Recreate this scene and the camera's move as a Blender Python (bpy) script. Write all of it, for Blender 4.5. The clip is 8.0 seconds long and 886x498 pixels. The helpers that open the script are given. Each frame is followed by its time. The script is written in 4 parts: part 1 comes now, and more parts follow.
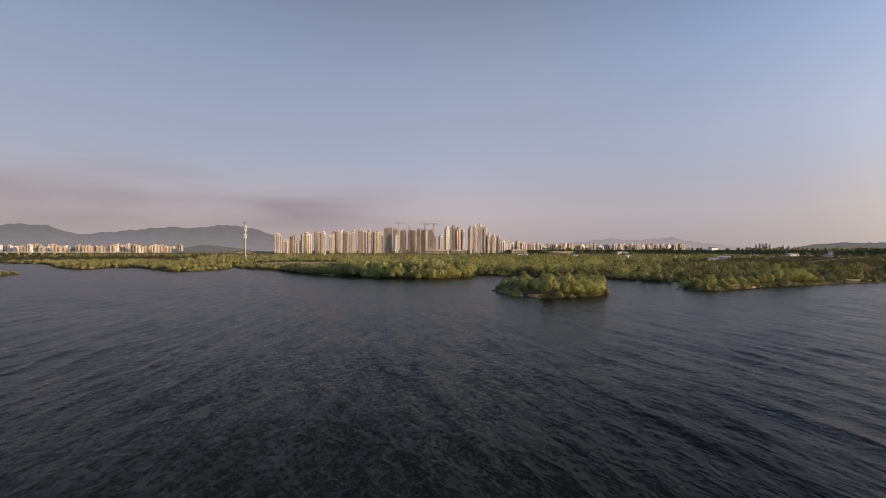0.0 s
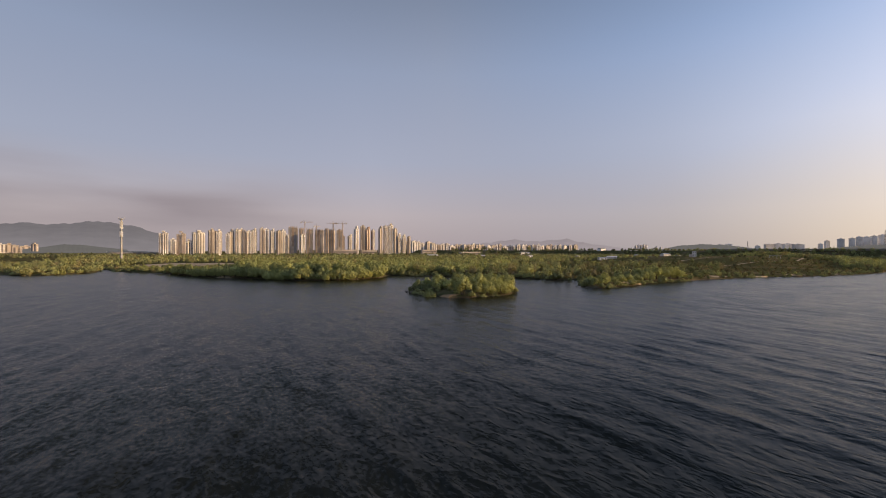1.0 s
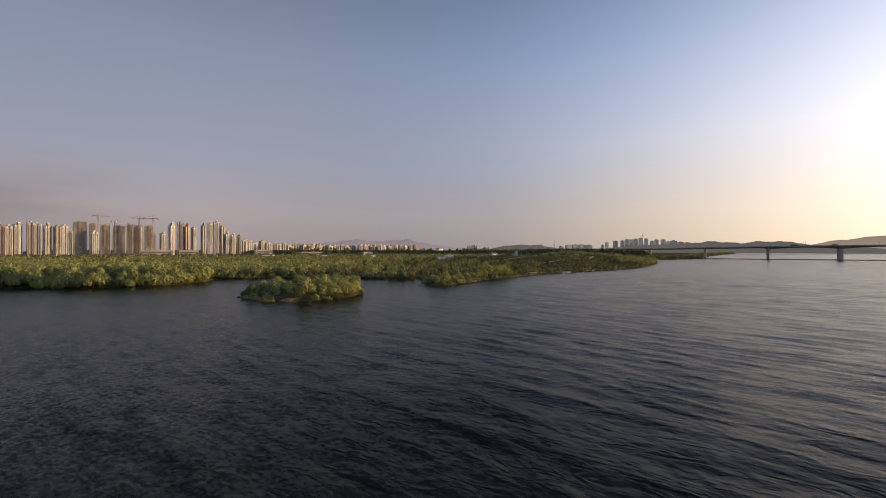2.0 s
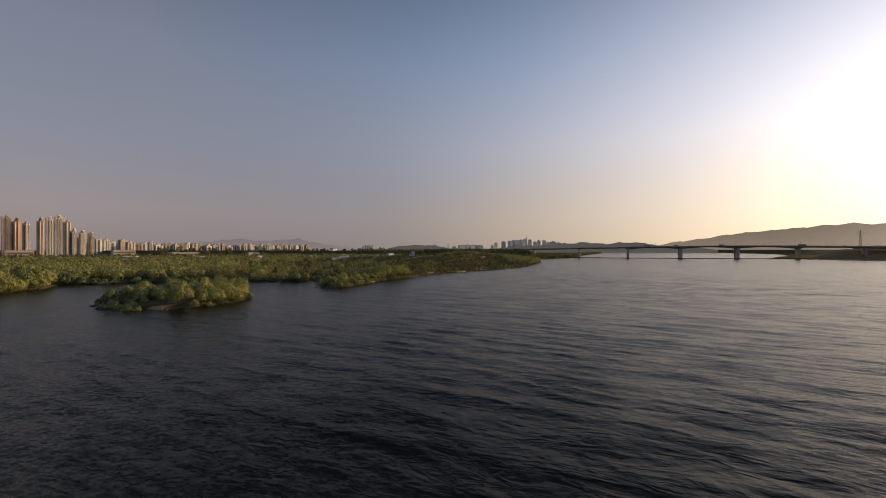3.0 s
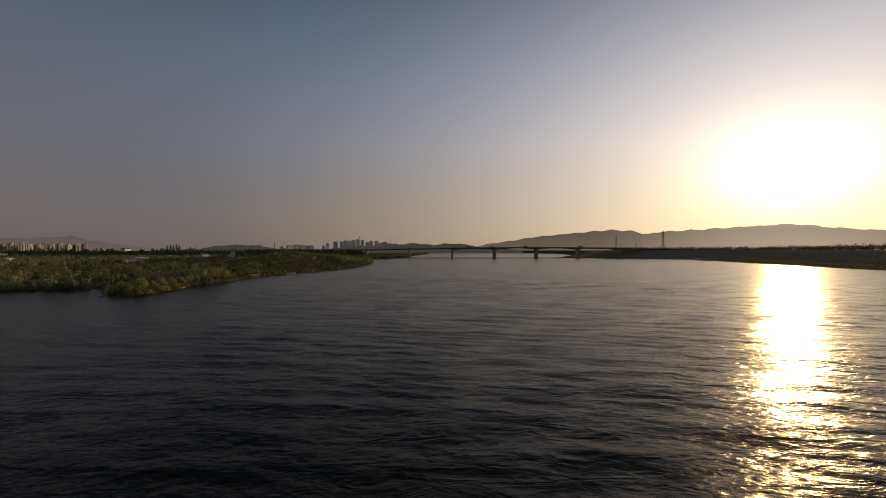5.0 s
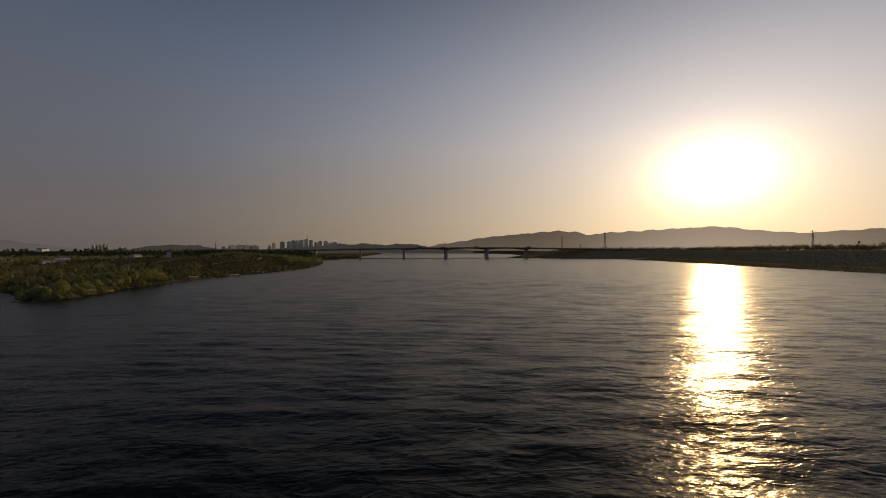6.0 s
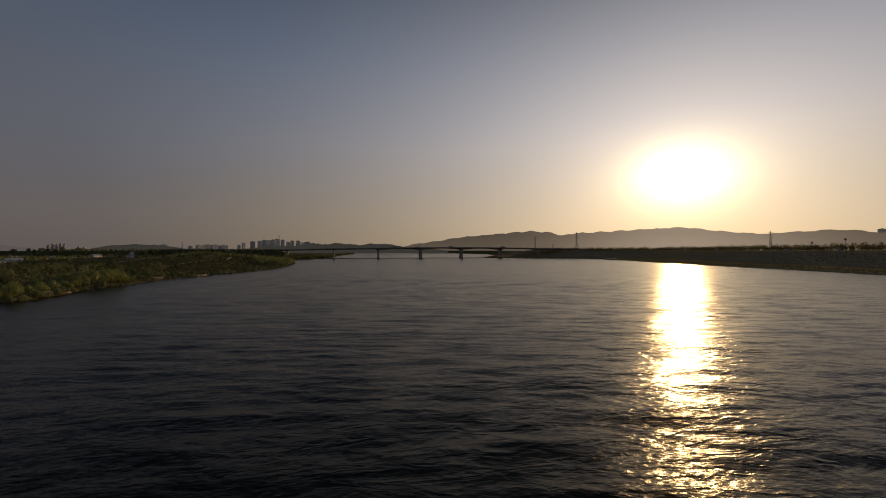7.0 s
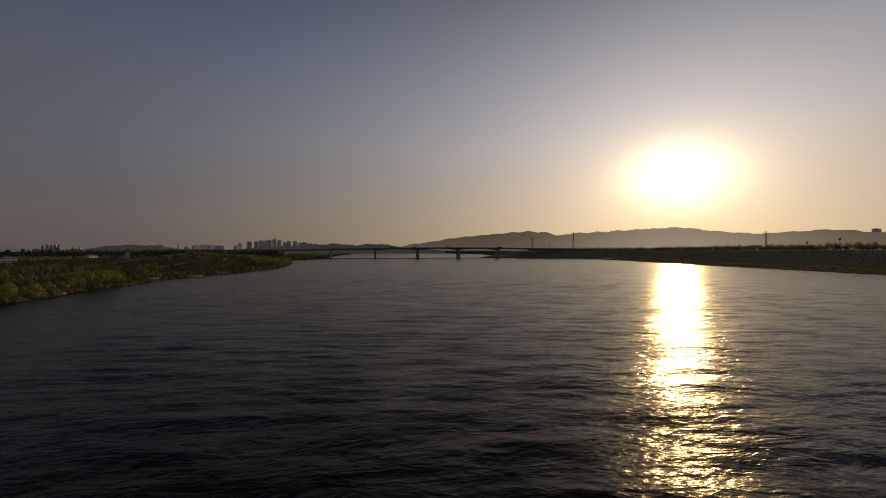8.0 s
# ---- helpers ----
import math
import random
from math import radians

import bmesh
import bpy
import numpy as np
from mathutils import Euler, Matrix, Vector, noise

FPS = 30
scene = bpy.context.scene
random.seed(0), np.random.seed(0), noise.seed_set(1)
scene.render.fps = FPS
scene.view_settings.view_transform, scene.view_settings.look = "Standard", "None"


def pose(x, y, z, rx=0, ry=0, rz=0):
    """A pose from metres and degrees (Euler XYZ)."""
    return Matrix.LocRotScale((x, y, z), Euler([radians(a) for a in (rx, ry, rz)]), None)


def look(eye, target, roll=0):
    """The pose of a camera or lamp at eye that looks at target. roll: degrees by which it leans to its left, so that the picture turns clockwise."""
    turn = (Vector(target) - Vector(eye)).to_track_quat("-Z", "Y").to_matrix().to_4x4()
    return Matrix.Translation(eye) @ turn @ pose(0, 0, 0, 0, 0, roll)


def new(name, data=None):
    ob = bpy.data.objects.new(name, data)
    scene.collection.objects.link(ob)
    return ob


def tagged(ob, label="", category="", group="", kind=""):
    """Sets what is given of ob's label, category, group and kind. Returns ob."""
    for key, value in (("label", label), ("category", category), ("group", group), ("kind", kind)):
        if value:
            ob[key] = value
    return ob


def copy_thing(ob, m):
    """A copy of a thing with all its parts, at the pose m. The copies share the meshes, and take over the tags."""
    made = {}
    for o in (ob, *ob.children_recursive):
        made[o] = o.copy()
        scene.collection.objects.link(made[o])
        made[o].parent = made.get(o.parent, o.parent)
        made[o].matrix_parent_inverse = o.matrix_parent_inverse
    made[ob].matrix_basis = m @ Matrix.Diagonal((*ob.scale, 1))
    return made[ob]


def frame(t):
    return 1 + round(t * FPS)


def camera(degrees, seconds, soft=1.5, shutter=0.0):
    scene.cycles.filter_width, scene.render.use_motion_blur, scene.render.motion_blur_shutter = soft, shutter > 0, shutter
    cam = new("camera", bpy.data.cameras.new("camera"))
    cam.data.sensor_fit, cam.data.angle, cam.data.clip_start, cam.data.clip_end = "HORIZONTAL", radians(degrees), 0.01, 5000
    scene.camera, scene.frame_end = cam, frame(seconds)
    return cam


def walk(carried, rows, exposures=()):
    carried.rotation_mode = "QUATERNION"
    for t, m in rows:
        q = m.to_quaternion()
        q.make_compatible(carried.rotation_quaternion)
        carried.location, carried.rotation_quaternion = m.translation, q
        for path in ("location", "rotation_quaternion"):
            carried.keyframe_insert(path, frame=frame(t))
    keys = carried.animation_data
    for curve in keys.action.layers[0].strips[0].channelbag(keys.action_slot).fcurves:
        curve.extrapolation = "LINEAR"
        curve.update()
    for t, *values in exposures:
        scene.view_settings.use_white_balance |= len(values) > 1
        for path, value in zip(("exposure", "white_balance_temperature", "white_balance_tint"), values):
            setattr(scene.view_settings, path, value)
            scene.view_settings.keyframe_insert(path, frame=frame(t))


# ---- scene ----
# The camera hovers 18 m over the river, drifts a dozen metres forward and turns right.
# Columns: seconds, x, y, heading clockwise from +Y, tilt up, lean.
cam = camera(92.5, 8.0, soft=1.0)
ROUTE = (
    (0, -0.00, 0.00, 0.01, 0.08, 0.01),
    (0.5, -0.44, 2.15, 3.51, 0.10, 0.02),
    (1, -0.77, 4.20, 12.11, 0.13, -0.05),
    (1.5, -1.00, 6.00, 23.49, 0.14, -0.12),
    (1.7, -1.08, 6.66, 27.74, 0.14, -0.08),
    (2.8, -1.36, 9.90, 44.59, 0.12, 0.05),
    (3, -1.40, 10.30, 47.26, 0.14, 0.02),
    (3.5, -1.46, 10.85, 53.81, 0.16, 0.12),
    (4, -1.51, 11.15, 60.31, 0.18, -0.00),
    (4.5, -1.55, 11.30, 65.94, 0.20, -0.04),
    (5.8, -1.61, 11.45, 74.53, 0.24, -0.00),
    (6, -1.61, 11.46, 76.16, 0.25, -0.01),
    (6.5, -1.62, 11.50, 79.18, 0.24, -0.03),
    (7, -1.63, 11.53, 79.58, 0.24, -0.04),
    (7.5, -1.63, 11.57, 79.80, 0.24, -0.04),
    (8, -1.64, 11.60, 79.97, 0.27, 0.03),
)
PATH = [(t, pose(x, y, 18.0, 90 + p, 0, -h) @ pose(0, 0, 0, 0, 0, -r)) for t, x, y, h, p, r in ROUTE]
walk(cam, PATH, exposures=[(0, 0.78, 6500, 10), (1.0, 0.74, 6500, 10), (1.7, 0.58, 6550, 10), (2.8, 0.18, 6700, 10), (3.5, -0.13, 6800, 10), (4.5, -0.6, 6950, 10), (6.0, -1.02, 7050, 10), (6.5, -1.08, 7050, 10), (8, -1.27, 7050, 10)])

# ---- light: low sun in haze ----
SUN_AZ, SUN_EL = 109.1, 8.75
SUN_DIR = Vector((math.sin(radians(SUN_AZ)) * math.cos(radians(SUN_EL)), math.cos(radians(SUN_AZ)) * math.cos(radians(SUN_EL)), math.sin(radians(SUN_EL))))
sun = new("sun", bpy.data.lights.new("sun", "SUN"))
sun.data.energy, sun.data.angle, sun.data.color = 2.4, radians(0.6), (1.0, 0.625, 0.27)
sun.matrix_world = look((0, 0, 500), Vector((0, 0, 500)) - SUN_DIR)


def wire(tree, a, b):
    tree.links.new(a, b)


def calc(tree, op, a, b=0.0, clamp=False):
    n = tree.nodes.new("ShaderNodeMath")
    n.operation, n.use_clamp = op, clamp
    for i, v in enumerate((a, b)):
        if isinstance(v, (int, float)):
            n.inputs[i].default_value = v
        else:
            wire(tree, v, n.inputs[i])
    return n.outputs[0]


def blend(tree, fac, a, b, mode="MIX"):
    n = tree.nodes.new("ShaderNodeMixRGB")
    n.blend_type = mode
    for i, v in enumerate((fac, a, b)):
        if isinstance(v, (int, float)):
            n.inputs[i].default_value = v
        elif isinstance(v, tuple):
            n.inputs[i].default_value = (*v, 1)
        else:
            wire(tree, v, n.inputs[i])
    return n.outputs[0]


world = bpy.data.worlds.new("sky")
scene.world = world
world.use_nodes = True
w = world.node_tree
background = w.nodes["Background"]
sky = w.nodes.new("ShaderNodeTexSky")
sky.sky_type, sky.sun_disc = "NISHITA", False
sky.sun_elevation, sky.sun_rotation = radians(SUN_EL), radians(SUN_AZ)
sky.air_density, sky.dust_density, sky.ozone_density = 1.0, 2.0, 1.0
coord = w.nodes.new("ShaderNodeTexCoord")
unit = w.nodes.new("ShaderNodeVectorMath")
unit.operation = "NORMALIZE"
wire(w, coord.outputs["Generated"], unit.inputs[0])
axes = w.nodes.new("ShaderNodeSeparateXYZ")
wire(w, unit.outputs[0], axes.inputs[0])
toward = w.nodes.new("ShaderNodeVectorMath")
toward.operation = "DOT_PRODUCT"
wire(w, unit.outputs[0], toward.inputs[0])
toward.inputs[1].default_value = SUN_DIR
up = calc(w, "MAXIMUM", axes.outputs["Z"], 0.0)


def tone(fac, *stops):
    n = w.nodes.new("ShaderNodeValToRGB")
    wire(w, fac, n.inputs[0])
    e = n.color_ramp.elements
    while len(e) < len(stops):
        e.new(0.5)
    for el, (pos, col) in zip(e, stops):
        el.position, el.color = pos, (*col, 1)
    return n.outputs[0]


# hazy spring air: mauve near the land, blue above
air = blend(w, 1.0, tone(up, (0.0, (0.27, 0.225, 0.235)), (0.08, (0.31, 0.265, 0.285)), (0.20, (0.24, 0.255, 0.33)), (0.38, (0.185, 0.22, 0.31)), (0.52, (0.125, 0.155, 0.225)), (1.0, (0.05, 0.072, 0.118))), (10.0, 10.0, 10.0), "MULTIPLY")
# deeper blue overhead on the side of the sun
sunward = calc(w, "MULTIPLY", calc(w, "ADD", toward.outputs["Value"], 0.25), 1.6, True)
high = calc(w, "SUBTRACT", calc(w, "MULTIPLY", up, 3.2), 0.34, True)
air = blend(w, calc(w, "MULTIPLY", sunward, calc(w, "SUBTRACT", 1.0, high)), air, blend(w, 1.0, air, (0.525, 0.56, 0.62), "MULTIPLY"))
near_sun = calc(w, "MULTIPLY", calc(w, "ADD", toward.outputs["Value"], 0.05), 1.5, True)
deep = blend(w, calc(w, "MULTIPLY", near_sun, high), (1.0, 1.0, 1.0), (0.36, 0.76, 1.16))
air = blend(w, 1.0, air, deep, "MULTIPLY")
air = blend(w, calc(w, "MULTIPLY", sunward, high), air, blend(w, 1.0, air, (0.88, 0.90, 0.90), "MULTIPLY"))
hazed = blend(w, 0.90, sky.outputs[0], air)
# a grey bank of cloud low in the west
smear = w.nodes.new("ShaderNodeMapping")
smear.inputs["Scale"].default_value = (1.9, 1.9, 11.0)
wire(w, unit.outputs[0], smear.inputs[0])
wisp = w.nodes.new("ShaderNodeTexNoise")
wisp.inputs["Scale"].default_value, wisp.inputs["Detail"].default_value, wisp.inputs["Roughness"].default_value = 1.0, 4.0, 0.45
wire(w, smear.outputs[0], wisp.inputs["Vector"])
cloud = calc(w, "MULTIPLY", calc(w, "SUBTRACT", wisp.outputs["Fac"], 0.40), 3.2, True)
cloud = calc(w, "MULTIPLY", cloud, calc(w, "MULTIPLY", calc(w, "SUBTRACT", -0.30, toward.outputs["Value"]), 3.0, True))
cloud = calc(w, "MULTIPLY", cloud, calc(w, "MULTIPLY", calc(w, "SUBTRACT", 0.21, up), 9.0, True))
hazed = blend(w, calc(w, "MULTIPLY", cloud, 0.95), hazed, (1.9, 1.62, 1.75))
# the glow of the sun in the haze
angle = calc(w, "ARCCOSINE", calc(w, "MINIMUM", toward.outputs["Value"], 1.0))
glow_wide = calc(w, "MULTIPLY", calc(w, "EXPONENT", calc(w, "MULTIPLY", calc(w, "POWER", calc(w, "DIVIDE", angle, radians(36.0)), 1.3), -1.0)), 14.4)
glow_wide = calc(w, "MULTIPLY", glow_wide, calc(w, "SUBTRACT", 1.25, calc(w, "MULTIPLY", calc(w, "POWER", up, 1.5), 2.25), True))


def lobe(across, upright, strength):
    """A bright patch round the sun, wider than high as the layered haze makes it."""
    total = None
    side = Vector((math.cos(radians(SUN_AZ)), -math.sin(radians(SUN_AZ)), 0))
    for axis, size in ((side, across), (side.cross(SUN_DIR), upright)):
        d = w.nodes.new("ShaderNodeVectorMath")
        d.operation = "DOT_PRODUCT"
        wire(w, unit.outputs[0], d.inputs[0])
        d.inputs[1].default_value = axis
        sq = calc(w, "POWER", calc(w, "ABSOLUTE", calc(w, "DIVIDE", d.outputs["Value"], math.sin(radians(size)))), 2.0)
        total = sq if total is None else calc(w, "ADD", total, sq)
    front = calc(w, "GREATER_THAN", toward.outputs["Value"], 0.0)
    return calc(w, "MULTIPLY", calc(w, "MULTIPLY", calc(w, "EXPONENT", calc(w, "MULTIPLY", total, -1.0)), strength), front)


glow_core = calc(w, "ADD", lobe(4.5, 3.0, 42.0), calc(w, "ADD", lobe(9.0, 4.8, 7.5), lobe(21.0, 15.0, 1.8)))
aside = calc(w, "MULTIPLY", calc(w, "SUBTRACT", angle, 0.92), 1.6, True)
warm = blend(w, calc(w, "ADD", calc(w, "MULTIPLY", up, 3.6), aside, True), (1.14, 0.91, 0.60), (1.0, 0.94, 0.97))
lit = blend(w, 1.0, hazed, blend(w, 1.0, warm, glow_wide, "MULTIPLY"), "ADD")
lit = blend(w, 1.0, lit, blend(w, 1.0, (1.0, 0.84, 0.52), glow_core, "MULTIPLY"), "ADD")
wire(w, lit, background.inputs["Color"])
background.inputs["Strength"].default_value = 0.09


# ---- materials ----
def fresh(name):
    m = bpy.data.materials.new(name)
    m.use_nodes = True
    return m, m.node_tree, m.node_tree.nodes["Principled BSDF"]


def place(t, sx=1.0, sy=1.0, sz=1.0, turn=0.0):
    """World position, scaled and turned about z."""
    g = t.nodes.new("ShaderNodeNewGeometry")
    m = t.nodes.new("ShaderNodeMapping")
    m.inputs["Scale"].default_value = (sx, sy, sz)
    m.inputs["Rotation"].default_value = (0, 0, radians(turn))
    wire(t, g.outputs["Position"], m.inputs["Vector"])
    return m.outputs[0]


def noise_at(t, vec, scale, detail=4.0, rough=0.6, warp=0.0):
    n = t.nodes.new("ShaderNodeTexNoise")
    n.inputs["Scale"].default_value, n.inputs["Detail"].default_value = scale, detail
    n.inputs["Roughness"].default_value, n.inputs["Distortion"].default_value = rough, warp
    wire(t, vec, n.inputs["Vector"])
    return n.outputs["Fac"]


def steps(t, fac, *stops):
    n = t.nodes.new("ShaderNodeValToRGB")
    wire(t, fac, n.inputs[0])
    e = n.color_ramp.elements
    while len(e) < len(stops):
        e.new(0.5)
    for el, (pos, col) in zip(e, stops):
        el.position, el.color = pos, (*col, 1)
    return n.outputs[0]


def bumped(t, bsdf, height, strength, distance):
    b = t.nodes.new("ShaderNodeBump")
    b.inputs["Strength"].default_value, b.inputs["Distance"].default_value = strength, distance
    wire(t, height, b.inputs["Height"])
    wire(t, b.outputs[0], bsdf.inputs["Normal"])


def plain(name, c1, c2, size=2.0, rough=0.8, metal=0.0, bump=0.02, vary=0.25):
    """A worn surface: grain and larger stains between two colours, with a shade of its own for each object."""
    m, t, b = fresh(name)
    pos = place(t)
    grain = noise_at(t, pos, 1.0 / size, 6.0, 0.65)
    stain = noise_at(t, pos, 0.13 / size, 3.0)
    col = steps(t, grain, (0.3, c1), (0.7, c2))
    col = blend(t, 0.5, col, steps(t, stain, (0.35, tuple(0.55 * v for v in c1)), (0.6, tuple(min(1, 1.1 * v) for v in c2))))
    info = t.nodes.new("ShaderNodeObjectInfo")
    shade = calc(t, "ADD", calc(t, "MULTIPLY", info.outputs["Random"], vary), 1.0 - vary / 2)
    col = blend(t, 1.0, col, shade, "MULTIPLY")
    wire(t, col, b.inputs["Base Color"])
    b.inputs["Roughness"].default_value, b.inputs["Metallic"].default_value = rough, metal
    bumped(t, b, grain, 0.6, bump)
    return m


def foliage(name, deep, mid, bright, dull):
    m, t, b = fresh(name)
    t.nodes.remove(b)
    pos = place(t)
    info = t.nodes.new("ShaderNodeObjectInfo")
    isle = t.nodes.new("ShaderNodeNewGeometry")
    own = t.nodes.new("ShaderNodeAttribute")
    own.attribute_name = "tone"
    tree_tone = calc(t, "ADD", calc(t, "MULTIPLY", own.outputs["Fac"], 0.95), calc(t, "MULTIPLY", noise_at(t, pos, 0.03, 2.0), 0.35))
    faded = calc(t, "FRACT", calc(t, "MULTIPLY", own.outputs["Fac"], 7.3))
    branch = noise_at(t, pos, 0.6, 3.0)
    f = calc(t, "ADD", calc(t, "MULTIPLY", info.outputs["Random"], 0.42), calc(t, "MULTIPLY", isle.outputs["Random Per Island"], 0.16))
    f = calc(t, "ADD", f, calc(t, "ADD", calc(t, "MULTIPLY", tree_tone, 0.75), calc(t, "MULTIPLY", branch, 0.25)))
    col = steps(t, calc(t, "SUBTRACT", f, 0.30, True), (0.1, deep), (0.5, mid), (0.9, bright))
    col = blend(t, calc(t, "MULTIPLY", calc(t, "SUBTRACT", faded, 0.62), 2.2, True), col, dull)
    d = t.nodes.new("ShaderNodeBsdfDiffuse")
    l = t.nodes.new("ShaderNodeBsdfTranslucent")
    wire(t, col, d.inputs[0])
    wire(t, blend(t, 1.0, col, (1.0, 1.0, 0.55), "MULTIPLY"), l.inputs[0])
    mix = t.nodes.new("ShaderNodeMixShader")
    mix.inputs[0].default_value = 0.26
    wire(t, d.outputs[0], mix.inputs[1])
    wire(t, l.outputs[0], mix.inputs[2])
    wire(t, mix.outputs[0], t.nodes["Material Output"].inputs[0])
    return m


def drift(t, across, along, turn=45.0):
    """Position stretched along the wave crests, which run from north-west to south-east."""
    m = t.nodes.new("ShaderNodeVectorMath")
    m.operation = "MULTIPLY"
    wire(t, place(t, 1, 1, 1, -turn), m.inputs[0])
    m.inputs[1].default_value = (1 / across, 1 / along, 1)
    return m.outputs[0]


def water_surface():
    m, t, b = fresh("river_water")
    b.inputs["Base Color"].default_value = (0.010, 0.0115, 0.008, 1)
    b.inputs["Roughness"].default_value = 0.22
    b.inputs["IOR"].default_value = 1.333
    b.inputs["Specular IOR Level"].default_value = 0.11
    b.inputs["Specular Tint"].default_value = (0.96, 0.95, 0.88, 1)
    gust = noise_at(t, place(t, 1 / 60.0, 1 / 90.0), 1.0, 3.0)

    def crests(vec, warp):
        """Sharp-topped wavelets with rounded troughs."""
        n = noise_at(t, vec, 1.0, 2.0, 0.5, warp)
        return calc(t, "SUBTRACT", 1.0, calc(t, "ABSOLUTE", calc(t, "SUBTRACT", calc(t, "MULTIPLY", n, 2.0), 1.0)))

    long_crest = crests(drift(t, 4.6, 13.0, 13), 0.6)
    mid_crest = crests(drift(t, 2.0, 5.0, 20), 0.7)
    short_crest = crests(drift(t, 0.8, 1.7, 6), 0.6)
    ripple = noise_at(t, drift(t, 0.45, 0.9, 10), 1.0, 3.0, 0.6, 0.2)
    chop = calc(t, "ADD", calc(t, "MULTIPLY", mid_crest, 0.105), calc(t, "MULTIPLY", short_crest, 0.026))
    chop = calc(t, "ADD", chop, calc(t, "MULTIPLY", ripple, 0.05))
    chop = calc(t, "MULTIPLY", chop, calc(t, "ADD", calc(t, "MULTIPLY", gust, 0.9), 0.55))
    bumped(t, b, calc(t, "ADD", calc(t, "MULTIPLY", long_crest, 0.15), chop), 1.0, 1.0)
    # ripples too small for the relief: their slopes lean the surface directly, near and far alike
    lean = b.inputs["Normal"].links[0].from_socket
    for vec, sx, sy in ((drift(t, 12.0, 17.0, 14), 0.24, 0.08), (drift(t, 6.0, 11.0, 12), 0.24, 0.12), (drift(t, 1.6, 3.4, 18), 0.16, 0.20), (drift(t, 0.34, 0.6, 20), 0.08, 0.42)):
        n = t.nodes.new("ShaderNodeTexNoise")
        n.inputs["Scale"].default_value, n.inputs["Detail"].default_value = 1.0, 2.0
        wire(t, vec, n.inputs["Vector"])
        slope = t.nodes.new("ShaderNodeVectorMath")
        slope.operation = "MULTIPLY_ADD"
        wire(t, n.outputs["Color"], slope.inputs[0])
        slope.inputs[1].default_value, slope.inputs[2].default_value = (sx, sy, 0), (-sx / 2, -sy / 2, 0)
        total = t.nodes.new("ShaderNodeVectorMath")
        wire(t, lean, total.inputs[0])
        wire(t, slope.outputs[0], total.inputs[1])
        lean = total.outputs[0]
    even = t.nodes.new("ShaderNodeVectorMath")
    even.operation = "NORMALIZE"
    wire(t, lean, even.inputs[0])
    wire(t, even.outputs[0], b.inputs["Normal"])
    return m


def land_surface():
    m, t, b = fresh("river_meadow")
    pos = place(t)
    a = noise_at(t, pos, 1 / 40.0, 5.0, 0.6)
    f = noise_at(t, pos, 1 / 2.5, 5.0, 0.7)
    green = steps(t, f, (0.3, (0.07, 0.072, 0.03)), (0.7, (0.15, 0.14, 0.06)))
    dry = steps(t, f, (0.3, (0.14, 0.112, 0.062)), (0.7, (0.25, 0.20, 0.115)))
    col = blend(t, steps(t, a, (0.50, (0, 0, 0)), (0.66, (1, 1, 1))), green, dry)
    # the south bank is mown and dry: straw with faint strips along the levee
    where = t.nodes.new("ShaderNodeSeparateXYZ")
    wire(t, pos, where.inputs[0])
    strip = noise_at(t, drift(t, 9.0, 160.0, 100), 1.0, 3.0)
    straw = steps(t, calc(t, "ADD", calc(t, "MULTIPLY", strip, 0.6), calc(t, "MULTIPLY", f, 0.4)), (0.35, (0.29, 0.225, 0.13)), (0.65, (0.46, 0.37, 0.225)))
    col = blend(t, calc(t, "DIVIDE", calc(t, "SUBTRACT", 140.0, where.outputs["Y"]), 120.0, True), col, straw)
    # bare mud and stones at the water's edge
    g = t.nodes.new("ShaderNodeNewGeometry")
    s = t.nodes.new("ShaderNodeSeparateXYZ")
    wire(t, g.outputs["Position"], s.inputs[0])
    wet = calc(t, "SUBTRACT", 1.0, calc(t, "DIVIDE", s.outputs["Z"], 0.55), True)
    mud = steps(t, f, (0.3, (0.06, 0.05, 0.035)), (0.7, (0.14, 0.115, 0.075)))
    col = blend(t, wet, col, mud)
    wire(t, col, b.inputs["Base Color"])
    b.inputs["Roughness"].default_value = 1.0
    b.inputs["Specular IOR Level"].default_value = 0.0
    bumped(t, b, f, 1.0, 0.4)
    return m


